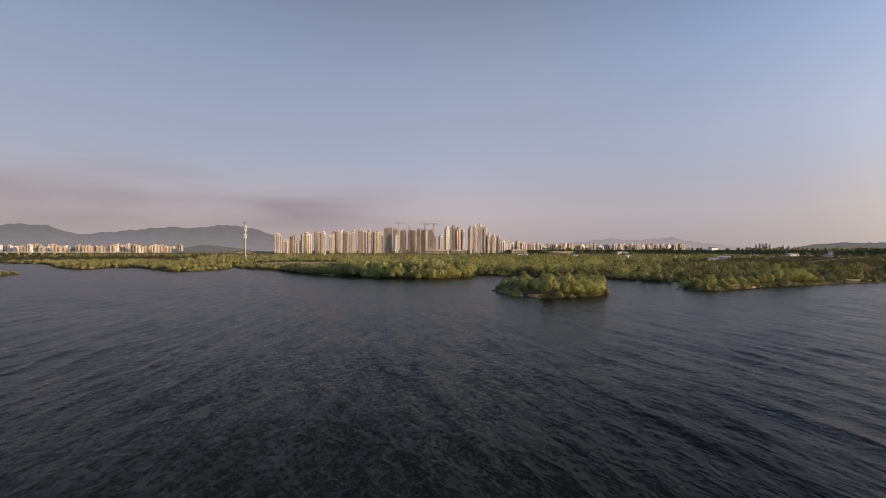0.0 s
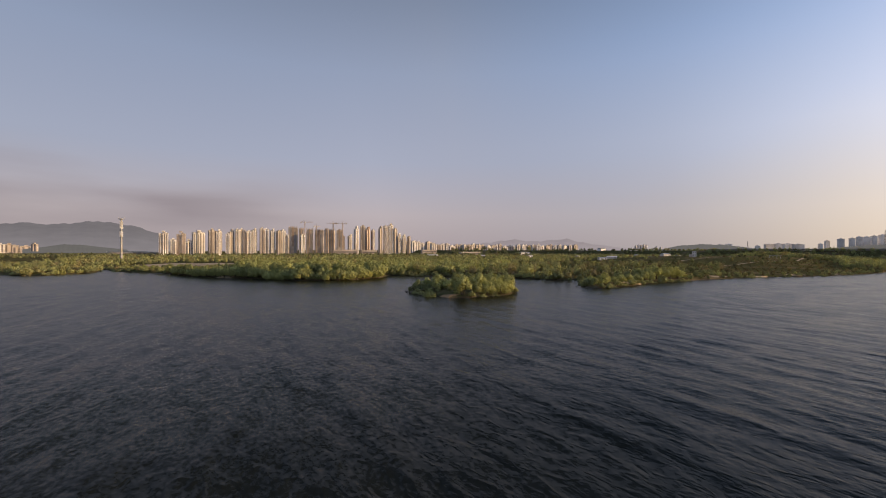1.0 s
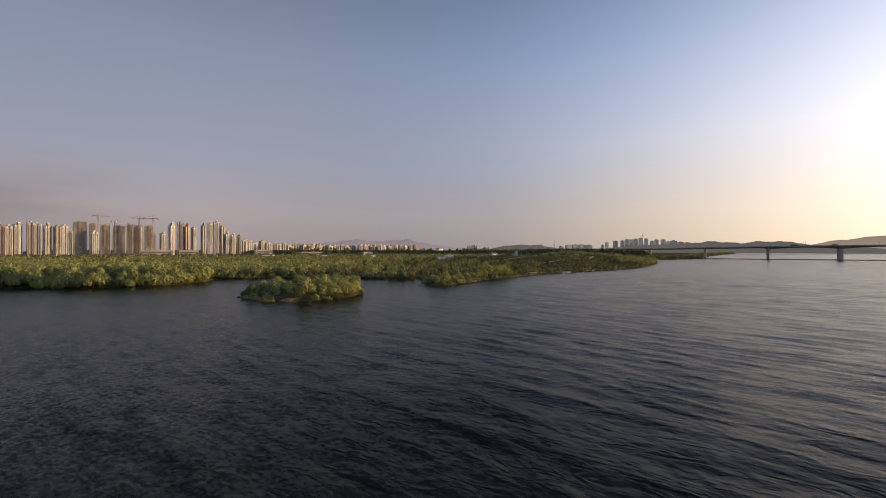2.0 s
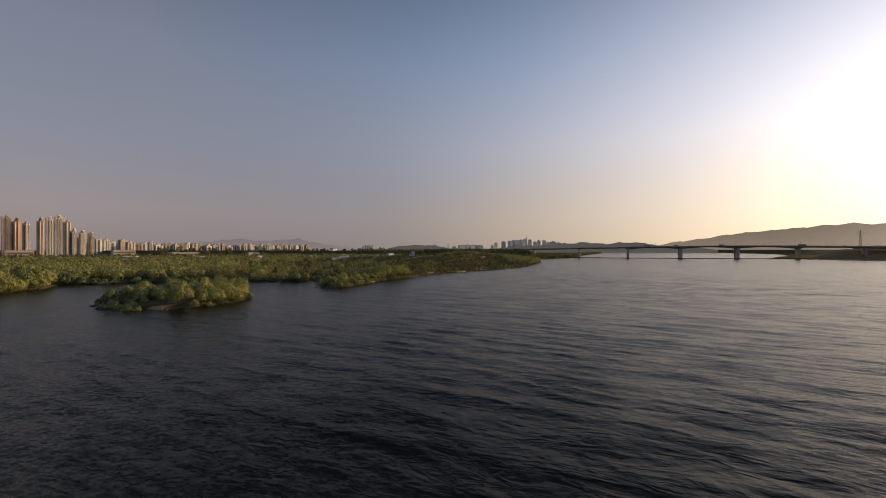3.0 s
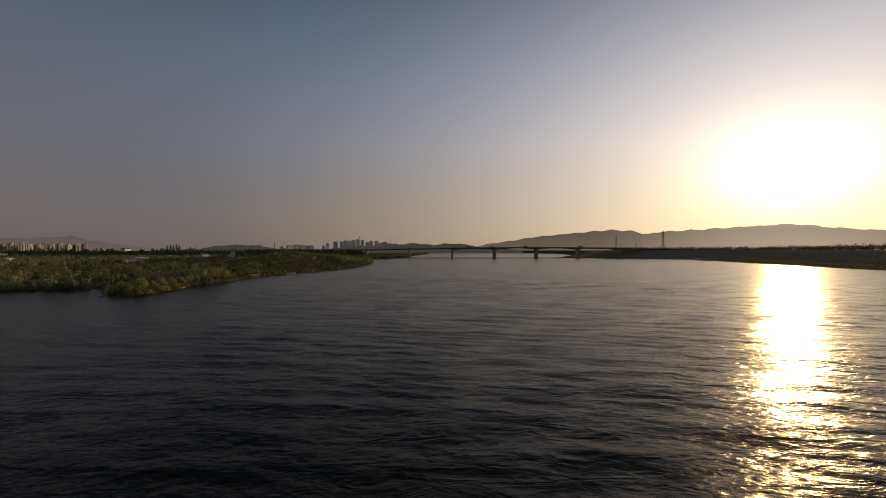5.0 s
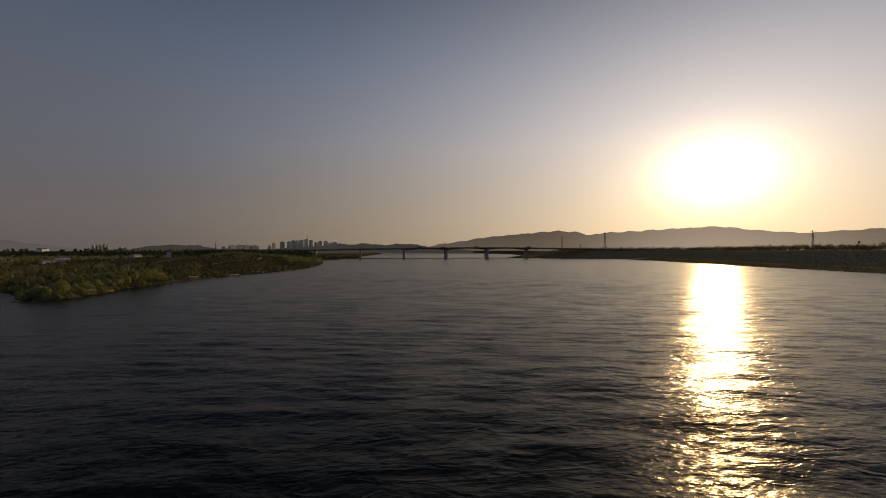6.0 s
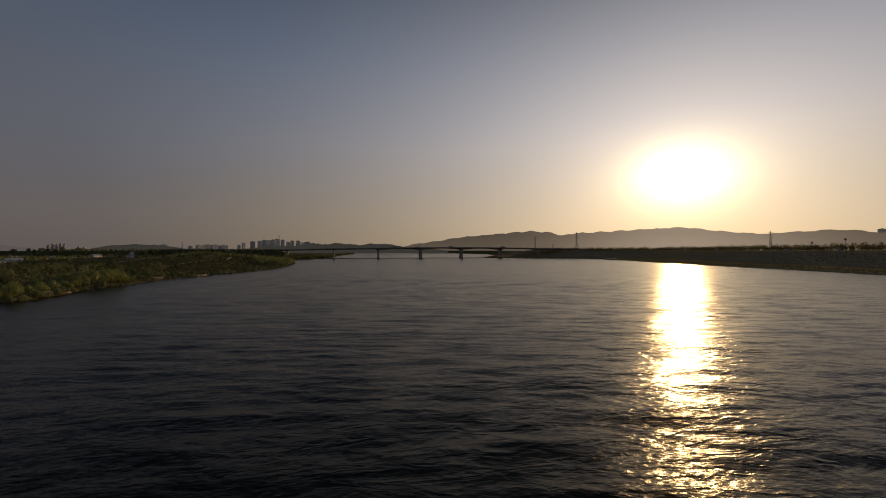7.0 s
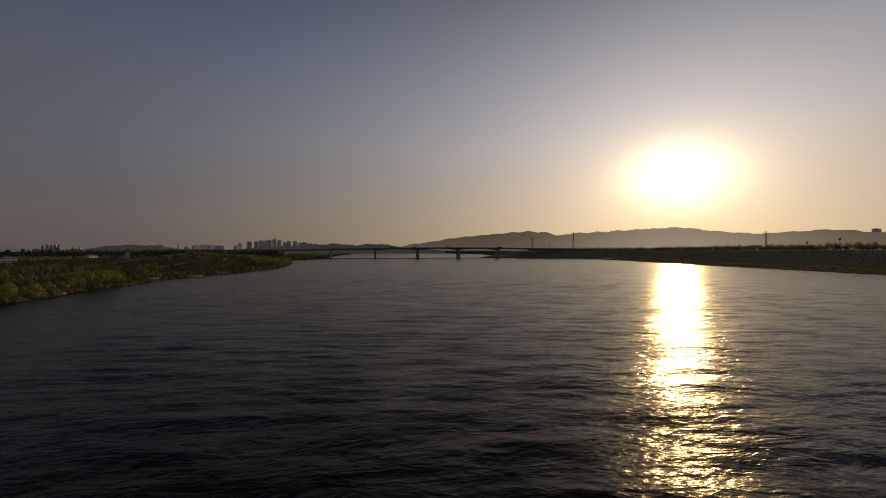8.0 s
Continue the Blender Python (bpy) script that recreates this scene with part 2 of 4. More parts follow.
def glowing_hill(name, air, strength, sunward_glow=1.1):
    """Wooded ridges several kilometres off: a dark backdrop whose pale haze is painted as emission."""
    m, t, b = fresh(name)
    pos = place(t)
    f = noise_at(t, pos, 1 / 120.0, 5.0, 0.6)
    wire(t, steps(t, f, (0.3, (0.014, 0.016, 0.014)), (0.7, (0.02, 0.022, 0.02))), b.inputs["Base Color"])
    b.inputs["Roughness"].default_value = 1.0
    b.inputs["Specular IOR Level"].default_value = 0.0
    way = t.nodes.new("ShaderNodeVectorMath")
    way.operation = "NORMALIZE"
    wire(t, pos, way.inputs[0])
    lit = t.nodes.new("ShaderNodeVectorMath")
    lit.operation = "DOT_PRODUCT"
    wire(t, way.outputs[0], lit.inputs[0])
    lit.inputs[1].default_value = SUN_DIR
    # painted haze brightens towards the sun's bearing
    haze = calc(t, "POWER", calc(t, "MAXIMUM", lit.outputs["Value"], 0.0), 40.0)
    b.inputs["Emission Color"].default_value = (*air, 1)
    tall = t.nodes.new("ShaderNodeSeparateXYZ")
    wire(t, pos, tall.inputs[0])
    # and the emission grows towards the foot, as thicker haze would
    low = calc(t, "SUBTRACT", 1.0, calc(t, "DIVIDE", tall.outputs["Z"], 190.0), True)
    glow = calc(t, "ADD", strength, calc(t, "MULTIPLY", haze, sunward_glow * strength))
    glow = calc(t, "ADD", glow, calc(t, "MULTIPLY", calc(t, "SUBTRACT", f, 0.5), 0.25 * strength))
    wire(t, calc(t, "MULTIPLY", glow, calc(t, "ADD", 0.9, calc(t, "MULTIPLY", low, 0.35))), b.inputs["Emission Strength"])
    return m


M_WATER, M_LAND = water_surface(), land_surface()
# emission colours in place of haze, brightest on the ridge below the sun
M_HILL = glowing_hill("ridge_haze_glow", (0.112, 0.102, 0.108), 1.0)
M_HILL_PALE = glowing_hill("pale_ridge_haze_glow", (0.175, 0.15, 0.155), 1.0)
M_HILL_EAST = glowing_hill("ridge_haze_glow_below_sun", (0.195, 0.155, 0.12), 0.95, 3.6)
M_RISE = glowing_hill("wooded_rise_haze_glow", (0.085, 0.08, 0.075), 0.8)
M_WILLOW = foliage("willow_leaves", (0.19, 0.215, 0.10), (0.355, 0.39, 0.175), (0.48, 0.50, 0.20), (0.35, 0.30, 0.155))
M_SHRUB = foliage("shrub_leaves", (0.12, 0.135, 0.075), (0.265, 0.29, 0.15), (0.40, 0.42, 0.185), (0.30, 0.245, 0.15))
M_DARKTREE = foliage("dark_leaves", (0.13, 0.15, 0.09), (0.22, 0.24, 0.135), (0.31, 0.32, 0.16), (0.21, 0.195, 0.135))
M_BRUSH = foliage("brown_brush", (0.14, 0.125, 0.07), (0.21, 0.19, 0.10), (0.29, 0.26, 0.12), (0.24, 0.18, 0.115))
M_REED = foliage("dry_reeds", (0.30, 0.24, 0.15), (0.40, 0.32, 0.20), (0.48, 0.39, 0.25), (0.35, 0.27, 0.18))
M_BARK = plain("bark", (0.06, 0.045, 0.03), (0.13, 0.10, 0.07), 0.3, 0.95)
M_CONCRETE = plain("concrete", (0.40, 0.37, 0.325), (0.53, 0.49, 0.43), 2.0, 0.9)
M_PAINT = plain("cream_paint", (0.70, 0.675, 0.665), (0.84, 0.815, 0.80), 6.0, 0.8)
M_PAINT_TAN = plain("tan_paint", (0.45, 0.39, 0.35), (0.57, 0.505, 0.46), 6.0, 0.8)
M_BRICK = plain("red_brown_facing", (0.36, 0.24, 0.19), (0.47, 0.33, 0.27), 6.0, 0.85)
M_GLASS = plain("window_glass", (0.14, 0.13, 0.13), (0.24, 0.22, 0.21), 4.0, 0.25)
M_RAW = plain("raw_concrete_frame", (0.36, 0.32, 0.29), (0.48, 0.43, 0.38), 4.0, 0.95)
M_STEEL = plain("galvanised_steel", (0.28, 0.28, 0.28), (0.4, 0.4, 0.4), 1.0, 0.6, 0.6)
M_WHITE = plain("white_paint", (0.70, 0.70, 0.68), (0.82, 0.82, 0.80), 2.0, 0.6)
M_REDPAINT = plain("red_paint", (0.45, 0.10, 0.06), (0.55, 0.14, 0.08), 2.0, 0.6)
M_ASPHALT = plain("asphalt", (0.04, 0.04, 0.042), (0.065, 0.065, 0.065), 1.0, 0.9)
M_ROOF = plain("roof_sheet", (0.20, 0.24, 0.28), (0.32, 0.36, 0.40), 2.0, 0.6)
M_DARK = plain("dark_body", (0.03, 0.03, 0.035), (0.06, 0.06, 0.065), 1.0, 0.4)
M_NET = plain("scaffold_netting", (0.22, 0.22, 0.24), (0.30, 0.30, 0.32), 4.0, 0.95)
M_FORM = plain("rusty_formwork", (0.32, 0.24, 0.19), (0.42, 0.33, 0.26), 3.0, 0.9)
M_STONE = plain("river_stones", (0.05, 0.042, 0.034), (0.13, 0.11, 0.085), 0.8, 0.95)
M_SAND = plain("dry_straw_sand", (0.38, 0.29, 0.18), (0.52, 0.41, 0.27), 1.5, 1.0)
M_EARTH = plain("red_brown_earth", (0.24, 0.145, 0.075), (0.42, 0.28, 0.15), 0.9, 1.0, 0.0, 0.15)


# ---- plan of the river: banks, island and islet ----
NORTH = ((-4900, 2600), (-900, 760), (-586, 561), (-486, 518), (-356, 397), (-316, 375), (-333, 421), (-305, 421), (-236, 355),
         (-209, 346), (-197, 385), (-222, 450), (-190, 397), (-134, 355), (-92, 307), (-72, 294), (-33, 265), (-8, 260), (17, 276),
         (26, 302), (60, 290), (103, 260), (115, 242), (134, 232), (120, 214), (107, 191), (112, 184), (127, 188), (155, 204),
         (194, 217), (243, 231), (330, 239), (406, 259), (576, 338), (628, 371), (640, 410))
NORTH_FAR = ((725, 428), (913, 441), (1300, 600), (2400, 980), (3600, 1500), (4900, 2000), (4900, 4900), (-4900, 4900))
SOUTH = ((4900, 1900), (3600, 1400), (2900, 480), (2200, 190), (1602, 105), (1250, 110), (1100, 112), (1058, 98), (1030, 20), (1010, -110), (960, -166), (869, -176), (708, -191), (625, -203),
         (481, -234), (364, -256), (0, -330), (-600, -420), (-4900, -900), (-4900, -4900), (4900, -4900))
ISLAND = ((23, 186), (27, 168), (35, 158), (45, 158.5), (57.5, 164), (67, 174), (65.5, 186), (52, 196), (34, 197))
ISLET = ((-309, 313), (-305, 306), (-300, 287), (-340, 296), (-350, 318))
LANDS = [np.array(p, float) for p in (NORTH + NORTH_FAR, SOUTH, ISLAND, ISLET)]


def inland(px, py, only=None):
    """Metres from the nearest shore: positive on land, negative on water."""
    best = np.full(px.shape, -1e9)
    for poly in (LANDS if only is None else [LANDS[only]]):
        a, b = poly, np.roll(poly, -1, 0)
        dist, inside = np.full(px.shape, 1e18), np.zeros(px.shape, bool)
        for (ax, ay), (bx, by) in zip(a, b):
            ex, ey = bx - ax, by - ay
            s = np.clip(((px - ax) * ex + (py - ay) * ey) / (ex * ex + ey * ey), 0, 1)
            dist = np.minimum(dist, (px - ax - s * ex) ** 2 + (py - ay - s * ey) ** 2)
            if ey != 0:
                inside ^= ((ay > py) != (by > py)) & (px < ex * (py - ay) / ey + ax)
        best = np.maximum(best, np.where(inside, 1, -1) * np.sqrt(dist))
    return best


WAVES = [(random.uniform(0, 6.28), random.uniform(0, 6.28), random.uniform(0, 6.28)) for _ in range(8)]


def rolling(px, py, size):
    """Smooth uneven ground between about -1 and 1."""
    v = np.zeros(np.shape(px))
    for i, (p, q, turn) in enumerate(WAVES):
        k = 6.28 / size * (0.5 + 0.35 * i)
        v = v + np.sin(k * (px * math.cos(turn) + py * math.sin(turn)) + p) / (1 + 0.5 * i)
    return v / 2.4


def smooth(v, a, b):
    s = np.clip((v - a) / (b - a), 0, 1)
    return s * s * (3 - 2 * s)


def land_height(px, py):
    px, py = np.asarray(px, float), np.asarray(py, float)
    d = inland(px, py) + 1.6 * rolling(px, py, 30.0) + 0.7 * rolling(px, py, 9.0)
    z = -2.0 + 2.7 * smooth(d, -2.0, 2.3) + 1.0 * smooth(d, 2.3, 11) + 1.2 * smooth(d, 20, 160) + 0.3 * rolling(px, py, 60.0) * smooth(d, 4, 40)
    # the levee of the far bank
    s = inland(px, py, 1)
    z = z + 16.0 * smooth(s, 60, 120) * (py < 1500)
    # rising meadow behind the spit
    m = inland(px, py, 0)
    east = smooth(px, 290, 420) * smooth(-px, -760, -560) * smooth(-py, -640, -490)
    z = z + 7.5 * east * smooth(m, 20, 120)
    # the bridge's earth ramp on the north bank
    u, v = 0.3907 * px - 0.9205 * py, 0.9205 * px + 0.3907 * py - 1010
    ramp = 17.0 * smooth(-u, 115, 165) * (1 - smooth(np.abs(v), 15, 46)) * (py > 300)
    return np.maximum(z, np.where(ramp > 0.5, ramp, -9))


def link_mesh(name, verts, faces, material, smooth_faces=False):
    me = bpy.data.meshes.new(name)
    me.from_pydata(verts, [], faces)
    me.materials.append(material)
    if smooth_faces:
        me.polygons.foreach_set("use_smooth", [True] * len(me.polygons))
    me.update()
    return me


def sheet(name, xs, ys, zs, material):
    """A smooth sheet from grids of x, y, z."""
    n, m = xs.shape
    idx = np.arange(n * m).reshape(n, m)
    faces = np.stack([idx[:-1, :-1], idx[:-1, 1:], idx[1:, 1:], idx[1:, :-1]], -1).reshape(-1, 4)
    return link_mesh(name, np.stack([xs, ys, zs], -1).reshape(-1, 3).tolist(), faces.tolist(), material, True)


# ground: fine where the banks are seen, coarse behind
az = np.radians(np.concatenate([np.arange(-60, 130, 0.36), np.arange(130, 300.1, 5.0)]))
ring = np.concatenate([[0.0, 60.0], 110 * (4850 / 110.0) ** (np.arange(250) / 249.0)])
AZ, RG = np.meshgrid(az, ring)
gx, gy = RG * np.sin(AZ), RG * np.cos(AZ)
ground = new("ground", sheet("ground", gx, gy, land_height(gx, gy), M_LAND))
tagged(ground, "green and straw-coloured river meadow with muddy edges", "ground", kind="structure")

# the river: real waves where the water is near, finer chop in the material
def waves(px, py, far):
    """Wind waves whose crests run a little west of north: x, y, z with the water drawn in towards the crests."""
    r = np.random.default_rng(7)
    x, y, z = px.copy(), py.copy(), np.zeros(px.shape)
    shore = smooth(-inland(px, py), 1, 30) * (0.75 + 0.25 * rolling(px, py, 160.0))
    for count, low, high, heading, spread, steep, near, gone, pinch in ((38, 2.6, 9.0, 0.24, 0.22, 0.060, 280, 520, 2.8), (44, 0.8, 2.4, 0.30, 0.85, 0.055, 70, 190, 1.4)):
        fade = shore * (1 - smooth(far, near, gone)) * smooth(far, 14, 24)
        for k in range(count):
            size = low * (high / low) ** ((k + 0.5) / count)
            turn = r.normal(heading, spread)
            tall = steep * math.sqrt(2.0 / count) * size / 6.2832
            c, n = math.cos(turn), math.sin(turn)
            phase = 6.2832 / size * (px * c + py * n) + r.uniform(0, 6.28)
            swing = pinch * tall * np.cos(phase) * fade
            x += c * swing
            y += n * swing
            z += tall * np.sin(phase) * fade
    return x, y, z


az = np.radians(np.concatenate([np.arange(-56, 132, 0.34), np.arange(132, 304.1, 4.0)]))
ring = np.concatenate([[0.0, 10.0], np.arange(20, 110, 0.34), 110 * (520 / 110.0) ** (np.arange(240) / 240.0), 520 * (4850 / 520.0) ** (np.arange(40) / 39.0)])
AZ, RG = np.meshgrid(az, ring)
wx, wy = RG * np.sin(AZ), RG * np.cos(AZ) + 6
water = new("water", sheet("water", *waves(wx, wy, np.where(AZ < 2.3, RG, 1e4)), M_WATER))
tagged(water, "dark rippled river water with sun glitter", "river", kind="structure")


# distant ridges, their haze painted as emission in the materials
def ridge(name, az0, az1, dist, deep, height, label, material=M_HILL):
    n, rows = 160, 14
    a = np.radians(np.linspace(az0, az1, n))
    A, K = np.meshgrid(a, np.linspace(0, 1, rows))
    R = dist + deep * K
    deg = np.degrees(A)
    h = np.interp(deg, [p for p, _ in height], [v for _, v in height])
    rough = 0.05 * np.sin(deg * 2.9 + 1) + 0.022 * np.sin(deg * 6.7) + 0.025 * np.sin(deg * 17 + 2) + 0.012 * np.sin(deg * 41)
    top = (dist + deep) * np.tan(np.radians(np.maximum(h + rough * smooth(h, 0.2, 1.0), 0.0))) + 18
    profile = np.where(K < 0.999, K ** 0.7, 1.0)
    fold = 1 + 0.02 * np.sin(deg * 3.1 + 6 * K) * (1 - K) + 0.01 * np.sin(deg * 8.3 - 5 * K) * (1 - K)
    x, y, z = R * np.sin(A), R * np.cos(A), 2 + (top - 2) * profile * fold
    ob = new(name, sheet(name, x, y, z, material))
    return tagged(ob, label, "hill", kind="structure")


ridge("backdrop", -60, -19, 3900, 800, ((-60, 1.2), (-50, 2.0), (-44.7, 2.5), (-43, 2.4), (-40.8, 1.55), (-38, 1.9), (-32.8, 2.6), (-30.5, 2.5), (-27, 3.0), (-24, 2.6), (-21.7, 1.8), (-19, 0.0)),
      "blue-grey wooded mountain ridge with evening haze painted as glow")
ridge("backdrop", 10, 37, 4000, 700, ((10, 0), (15, 0.6), (21.5, 1.4), (24, 1.1), (28.4, 1.45), (30, 1.0), (32.7, 0.6), (37, 0.0)), "pale low hills with evening haze painted as glow", M_HILL_PALE)
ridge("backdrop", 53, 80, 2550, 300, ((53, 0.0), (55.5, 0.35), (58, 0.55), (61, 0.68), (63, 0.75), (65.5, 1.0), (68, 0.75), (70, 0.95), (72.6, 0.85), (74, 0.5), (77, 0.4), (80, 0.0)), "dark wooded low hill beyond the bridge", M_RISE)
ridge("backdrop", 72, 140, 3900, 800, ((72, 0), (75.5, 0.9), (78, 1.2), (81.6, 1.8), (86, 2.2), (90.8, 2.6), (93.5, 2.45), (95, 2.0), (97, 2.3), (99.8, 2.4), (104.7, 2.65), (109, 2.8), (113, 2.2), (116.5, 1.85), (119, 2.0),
      (122.6, 2.15), (126, 1.7), (140, 1.5)), "long grey ridge with sunlit haze painted as glow", M_HILL_EAST)
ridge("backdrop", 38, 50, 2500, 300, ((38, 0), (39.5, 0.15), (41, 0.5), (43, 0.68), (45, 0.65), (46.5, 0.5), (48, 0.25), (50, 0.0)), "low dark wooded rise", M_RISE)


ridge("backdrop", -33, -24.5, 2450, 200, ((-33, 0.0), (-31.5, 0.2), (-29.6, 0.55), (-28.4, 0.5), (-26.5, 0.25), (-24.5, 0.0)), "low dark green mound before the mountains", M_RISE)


# ---- helpers for things ----
def part(name, bm, material, parent, label=""):
    me = bpy.data.meshes.new(name)
    bm.to_mesh(me)
    bm.free()
    me.materials.append(material)
    ob = new(name, me)
    ob.parent = parent
    if label:
        tagged(ob, label)
    return ob


def box(bm, x0, x1, y0, y1, z0, z1):
    v = [bm.verts.new((x, y, z)) for z in (z0, z1) for x, y in ((x0, y0), (x1, y0), (x1, y1), (x0, y1))]
    for f in ((3, 2, 1, 0), (4, 5, 6, 7), (0, 1, 5, 4), (1, 2, 6, 5), (2, 3, 7, 6), (3, 0, 4, 7)):
        bm.faces.new([v[i] for i in f])


def boxes(*rows):
    bm = bmesh.new()
    for r in rows:
        box(bm, *r)
    return bm


def beam(bm, a, b, r0, r1, sides=6):
    a, b = Vector(a), Vector(b)
    q = (b - a).to_track_quat("Z", "Y")
    rings = [[bm.verts.new(p + q @ Vector((r * math.cos(6.2832 * i / sides), r * math.sin(6.2832 * i / sides), 0))) for i in range(sides)] for p, r in ((a, r0), (b, r1))]
    for i in range(sides):
        j = (i + 1) % sides
        bm.faces.new((rings[0][i], rings[0][j], rings[1][j], rings[1][i]))
    bm.faces.new(rings[0][::-1])
    bm.faces.new(rings[1])


def polar(a, dist):
    return dist * math.sin(radians(a)), dist * math.cos(radians(a))


def thing(name, x, y, z=0.0, turn=0.0, label="", category="", group=""):
    ob = new(name)
    ob.matrix_world = pose(x, y, z, 0, 0, turn)
    return tagged(ob, label, category, group)


# ---- trees ----
def sprays(rng, centre, radius, count, leaf, squash=0.9, hang=1.0):
    """Leafy sprays over one clump: small tilted quads, most of them facing outwards and hanging."""
    d = rng.normal(size=(count, 3))
    d /= np.linalg.norm(d, axis=1, keepdims=True)
    d[:, 2] = np.where(d[:, 2] < -0.8, -d[:, 2] * 0.5, d[:, 2])
    p = centre + d * radius * rng.uniform(0.72, 1.08, (count, 1)) * (1, 1, squash)
    nrm = d + rng.normal(scale=0.22, size=(count, 3))
    nrm /= np.linalg.norm(nrm, axis=1, keepdims=True)
    down = np.array((0, 0, -1.0)) + rng.normal(scale=0.35, size=(count, 3))
    side = np.cross(nrm, down)
    side /= np.linalg.norm(side, axis=1, keepdims=True) + 1e-6
    fall = np.cross(side, nrm)
    s = leaf * rng.uniform(0.6, 1.35, (count, 1))
    side, fall = side * s * 0.5, fall * s * 0.5 * hang
    return np.stack([p - fall, p + side * 0.9 - fall * 0.1, p + side * 0.2 + fall * 1.1, p - side * 0.8 + fall * 0.2], 1)


def toned(me, tone):
    """Keeps each tree's own shade of green with its leaves."""
    me.attributes.new("tone", "FLOAT", "POINT").data.foreach_set("value", tone)
    return me


def crown_mesh(name, seed, height, radius, clumps, per, leaf, material, skirt=0.12, hang=1.5, lean=0.0):
    rng = np.random.default_rng(seed)
    out = []
    for i in range(clumps):
        a = 6.283 * i / (clumps - 1) + rng.uniform(-0.5, 0.5)
        u = 0.95 if i == clumps - 1 else rng.uniform(0.0, 0.75)
        reach = radius * (0.12 if i == clumps - 1 else 0.62 - 0.3 * u) * rng.uniform(0.8, 1.15)
        rc = radius * rng.uniform(0.36, 0.52)
        tall = height * rng.uniform(0.24, 0.34)
        z = height * skirt + tall * 0.75 + (height * (1 - skirt) - 1.75 * tall) * u
        out.append(sprays(rng, np.array((reach * math.cos(a) + lean * u, reach * math.sin(a), z)), rc, per, leaf, tall / rc, hang))
    v = np.concatenate(out).reshape(-1, 3)
    v[:, 2] = np.maximum(v[:, 2], 0.1)
    f = np.arange(len(v)).reshape(-1, 4)
    return toned(link_mesh(name, v.tolist(), f.tolist(), material), np.full(len(v), 0.5))


def trunk_mesh(seed, height, radius):
    rng = random.Random(seed)
    bm = bmesh.new()
    for k in range(rng.choice((1, 2, 2, 3))):
        a = rng.uniform(0, 6.28)
        base = Vector((0.15 * k, 0.1 * k, -0.6))
        fork = Vector((0.12 * radius * math.cos(a) * (k + 1), 0.12 * radius * math.sin(a) * (k + 1), height * rng.uniform(0.28, 0.4)))
        beam(bm, base, fork, 0.022 * height + 0.06, 0.014 * height + 0.03, 7)
        for _ in range(4):
            b = a + rng.uniform(-1.3, 1.3)
            tip = fork + Vector((radius * 0.55 * math.cos(b), radius * 0.55 * math.sin(b), height * rng.uniform(0.2, 0.42)))
            mid = fork.lerp(tip, 0.5) + Vector((0, 0, height * 0.05))
            beam(bm, fork, mid, 0.012 * height, 0.008 * height, 5)
            beam(bm, mid, tip, 0.008 * height, 0.003 * height, 5)
    return bm


def tree_kind(seed, height, radius, clumps, per, leaf, material, kind, label, skirt=0.12, hang=1.5):
    """One tree, kept below the ground sheet as the pattern for its copies; it is then moved to its own place."""
    root = new(kind)
    tagged(root, label, "tree" if "shrub" not in kind else "shrub")
    part("trunk", trunk_mesh(seed, height, radius), M_BARK, root)
    crown = new("crown", crown_mesh("crown", seed, height, radius, clumps, per, leaf, material, skirt, hang))
    crown.parent = root
    return root


WILLOW = "round yellow-green willow with drooping leafy branches on the river bank"
SHRUB = "low bushy green willow shrub beside the water"
willows = [tree_kind(10 + i, 8.0, r, c, 120, 0.62, M_WILLOW, "willow_tree", WILLOW, sk, hg) for i, (r, c, sk, hg) in enumerate(
    ((3.8, 8, 0.04, 1.6), (4.4, 9, 0.06, 1.3), (3.4, 7, 0.08, 1.25), (4.9, 10, 0.05, 1.4), (4.1, 8, 0.03, 1.8)))]
shrubs = [tree_kind(30 + i, 3.6, r, 6, 90, 0.46, M_SHRUB, "willow_shrub", SHRUB, 0.03, 1.1) for i, r in enumerate((2.6, 3.3, 2.2))]
fine_willows = [tree_kind(50 + i, 8.0, r, c, 230, 0.40, M_WILLOW, "willow_tree", WILLOW, sk, hg) for i, (r, c, sk, hg) in enumerate(
    ((3.8, 9, 0.04, 1.6), (4.4, 10, 0.06, 1.4), (3.4, 8, 0.06, 1.4), (4.7, 11, 0.05, 1.5)))]
used = set()


def plant(kinds, i, x, y, scale, turn, group, wide=1.0):
    base = kinds[i % len(kinds)]
    m = pose(x, y, float(land_height(x, y)) - 0.15, 0, 0, turn)
    if base.name not in used:
        used.add(base.name)
        ob = base
        ob.matrix_basis = m
    else:
        ob = copy_thing(base, m)
    ob.scale = (scale * wide, scale * wide, scale)
    tagged(ob, group=group)
    return ob


# open ground among the woods: x, y and half widths
CLEARINGS = [(-172, 500, 60, 52), (-262, 455, 46, 26), (-60, 640, 60, 40), (60, 650, 70, 36)]
# houses and halls among the trees: x, y, width, depth, height, turn
HOUSES = ((165, 880, 26, 9, 5), (330, 760, 12, 8, 6), (395, 700, 9, 8, 5), (338, 532, 13, 7, 3), (358, 540, 16, 7, 3), (410, 498, 15, 7, 3), (610, 705, 10, 8, 6), (590, 800, 9, 8, 6), (545, 810, 12, 8, 5),
          (740, 1055, 46, 14, 16), (655, 1030, 30, 12, 6), (830, 1000, 16, 10, 8), (250, 800, 9, 8, 5), (500, 640, 10, 8, 5), (1010, 1010, 20, 12, 8), (640, 640, 22, 8, 4))
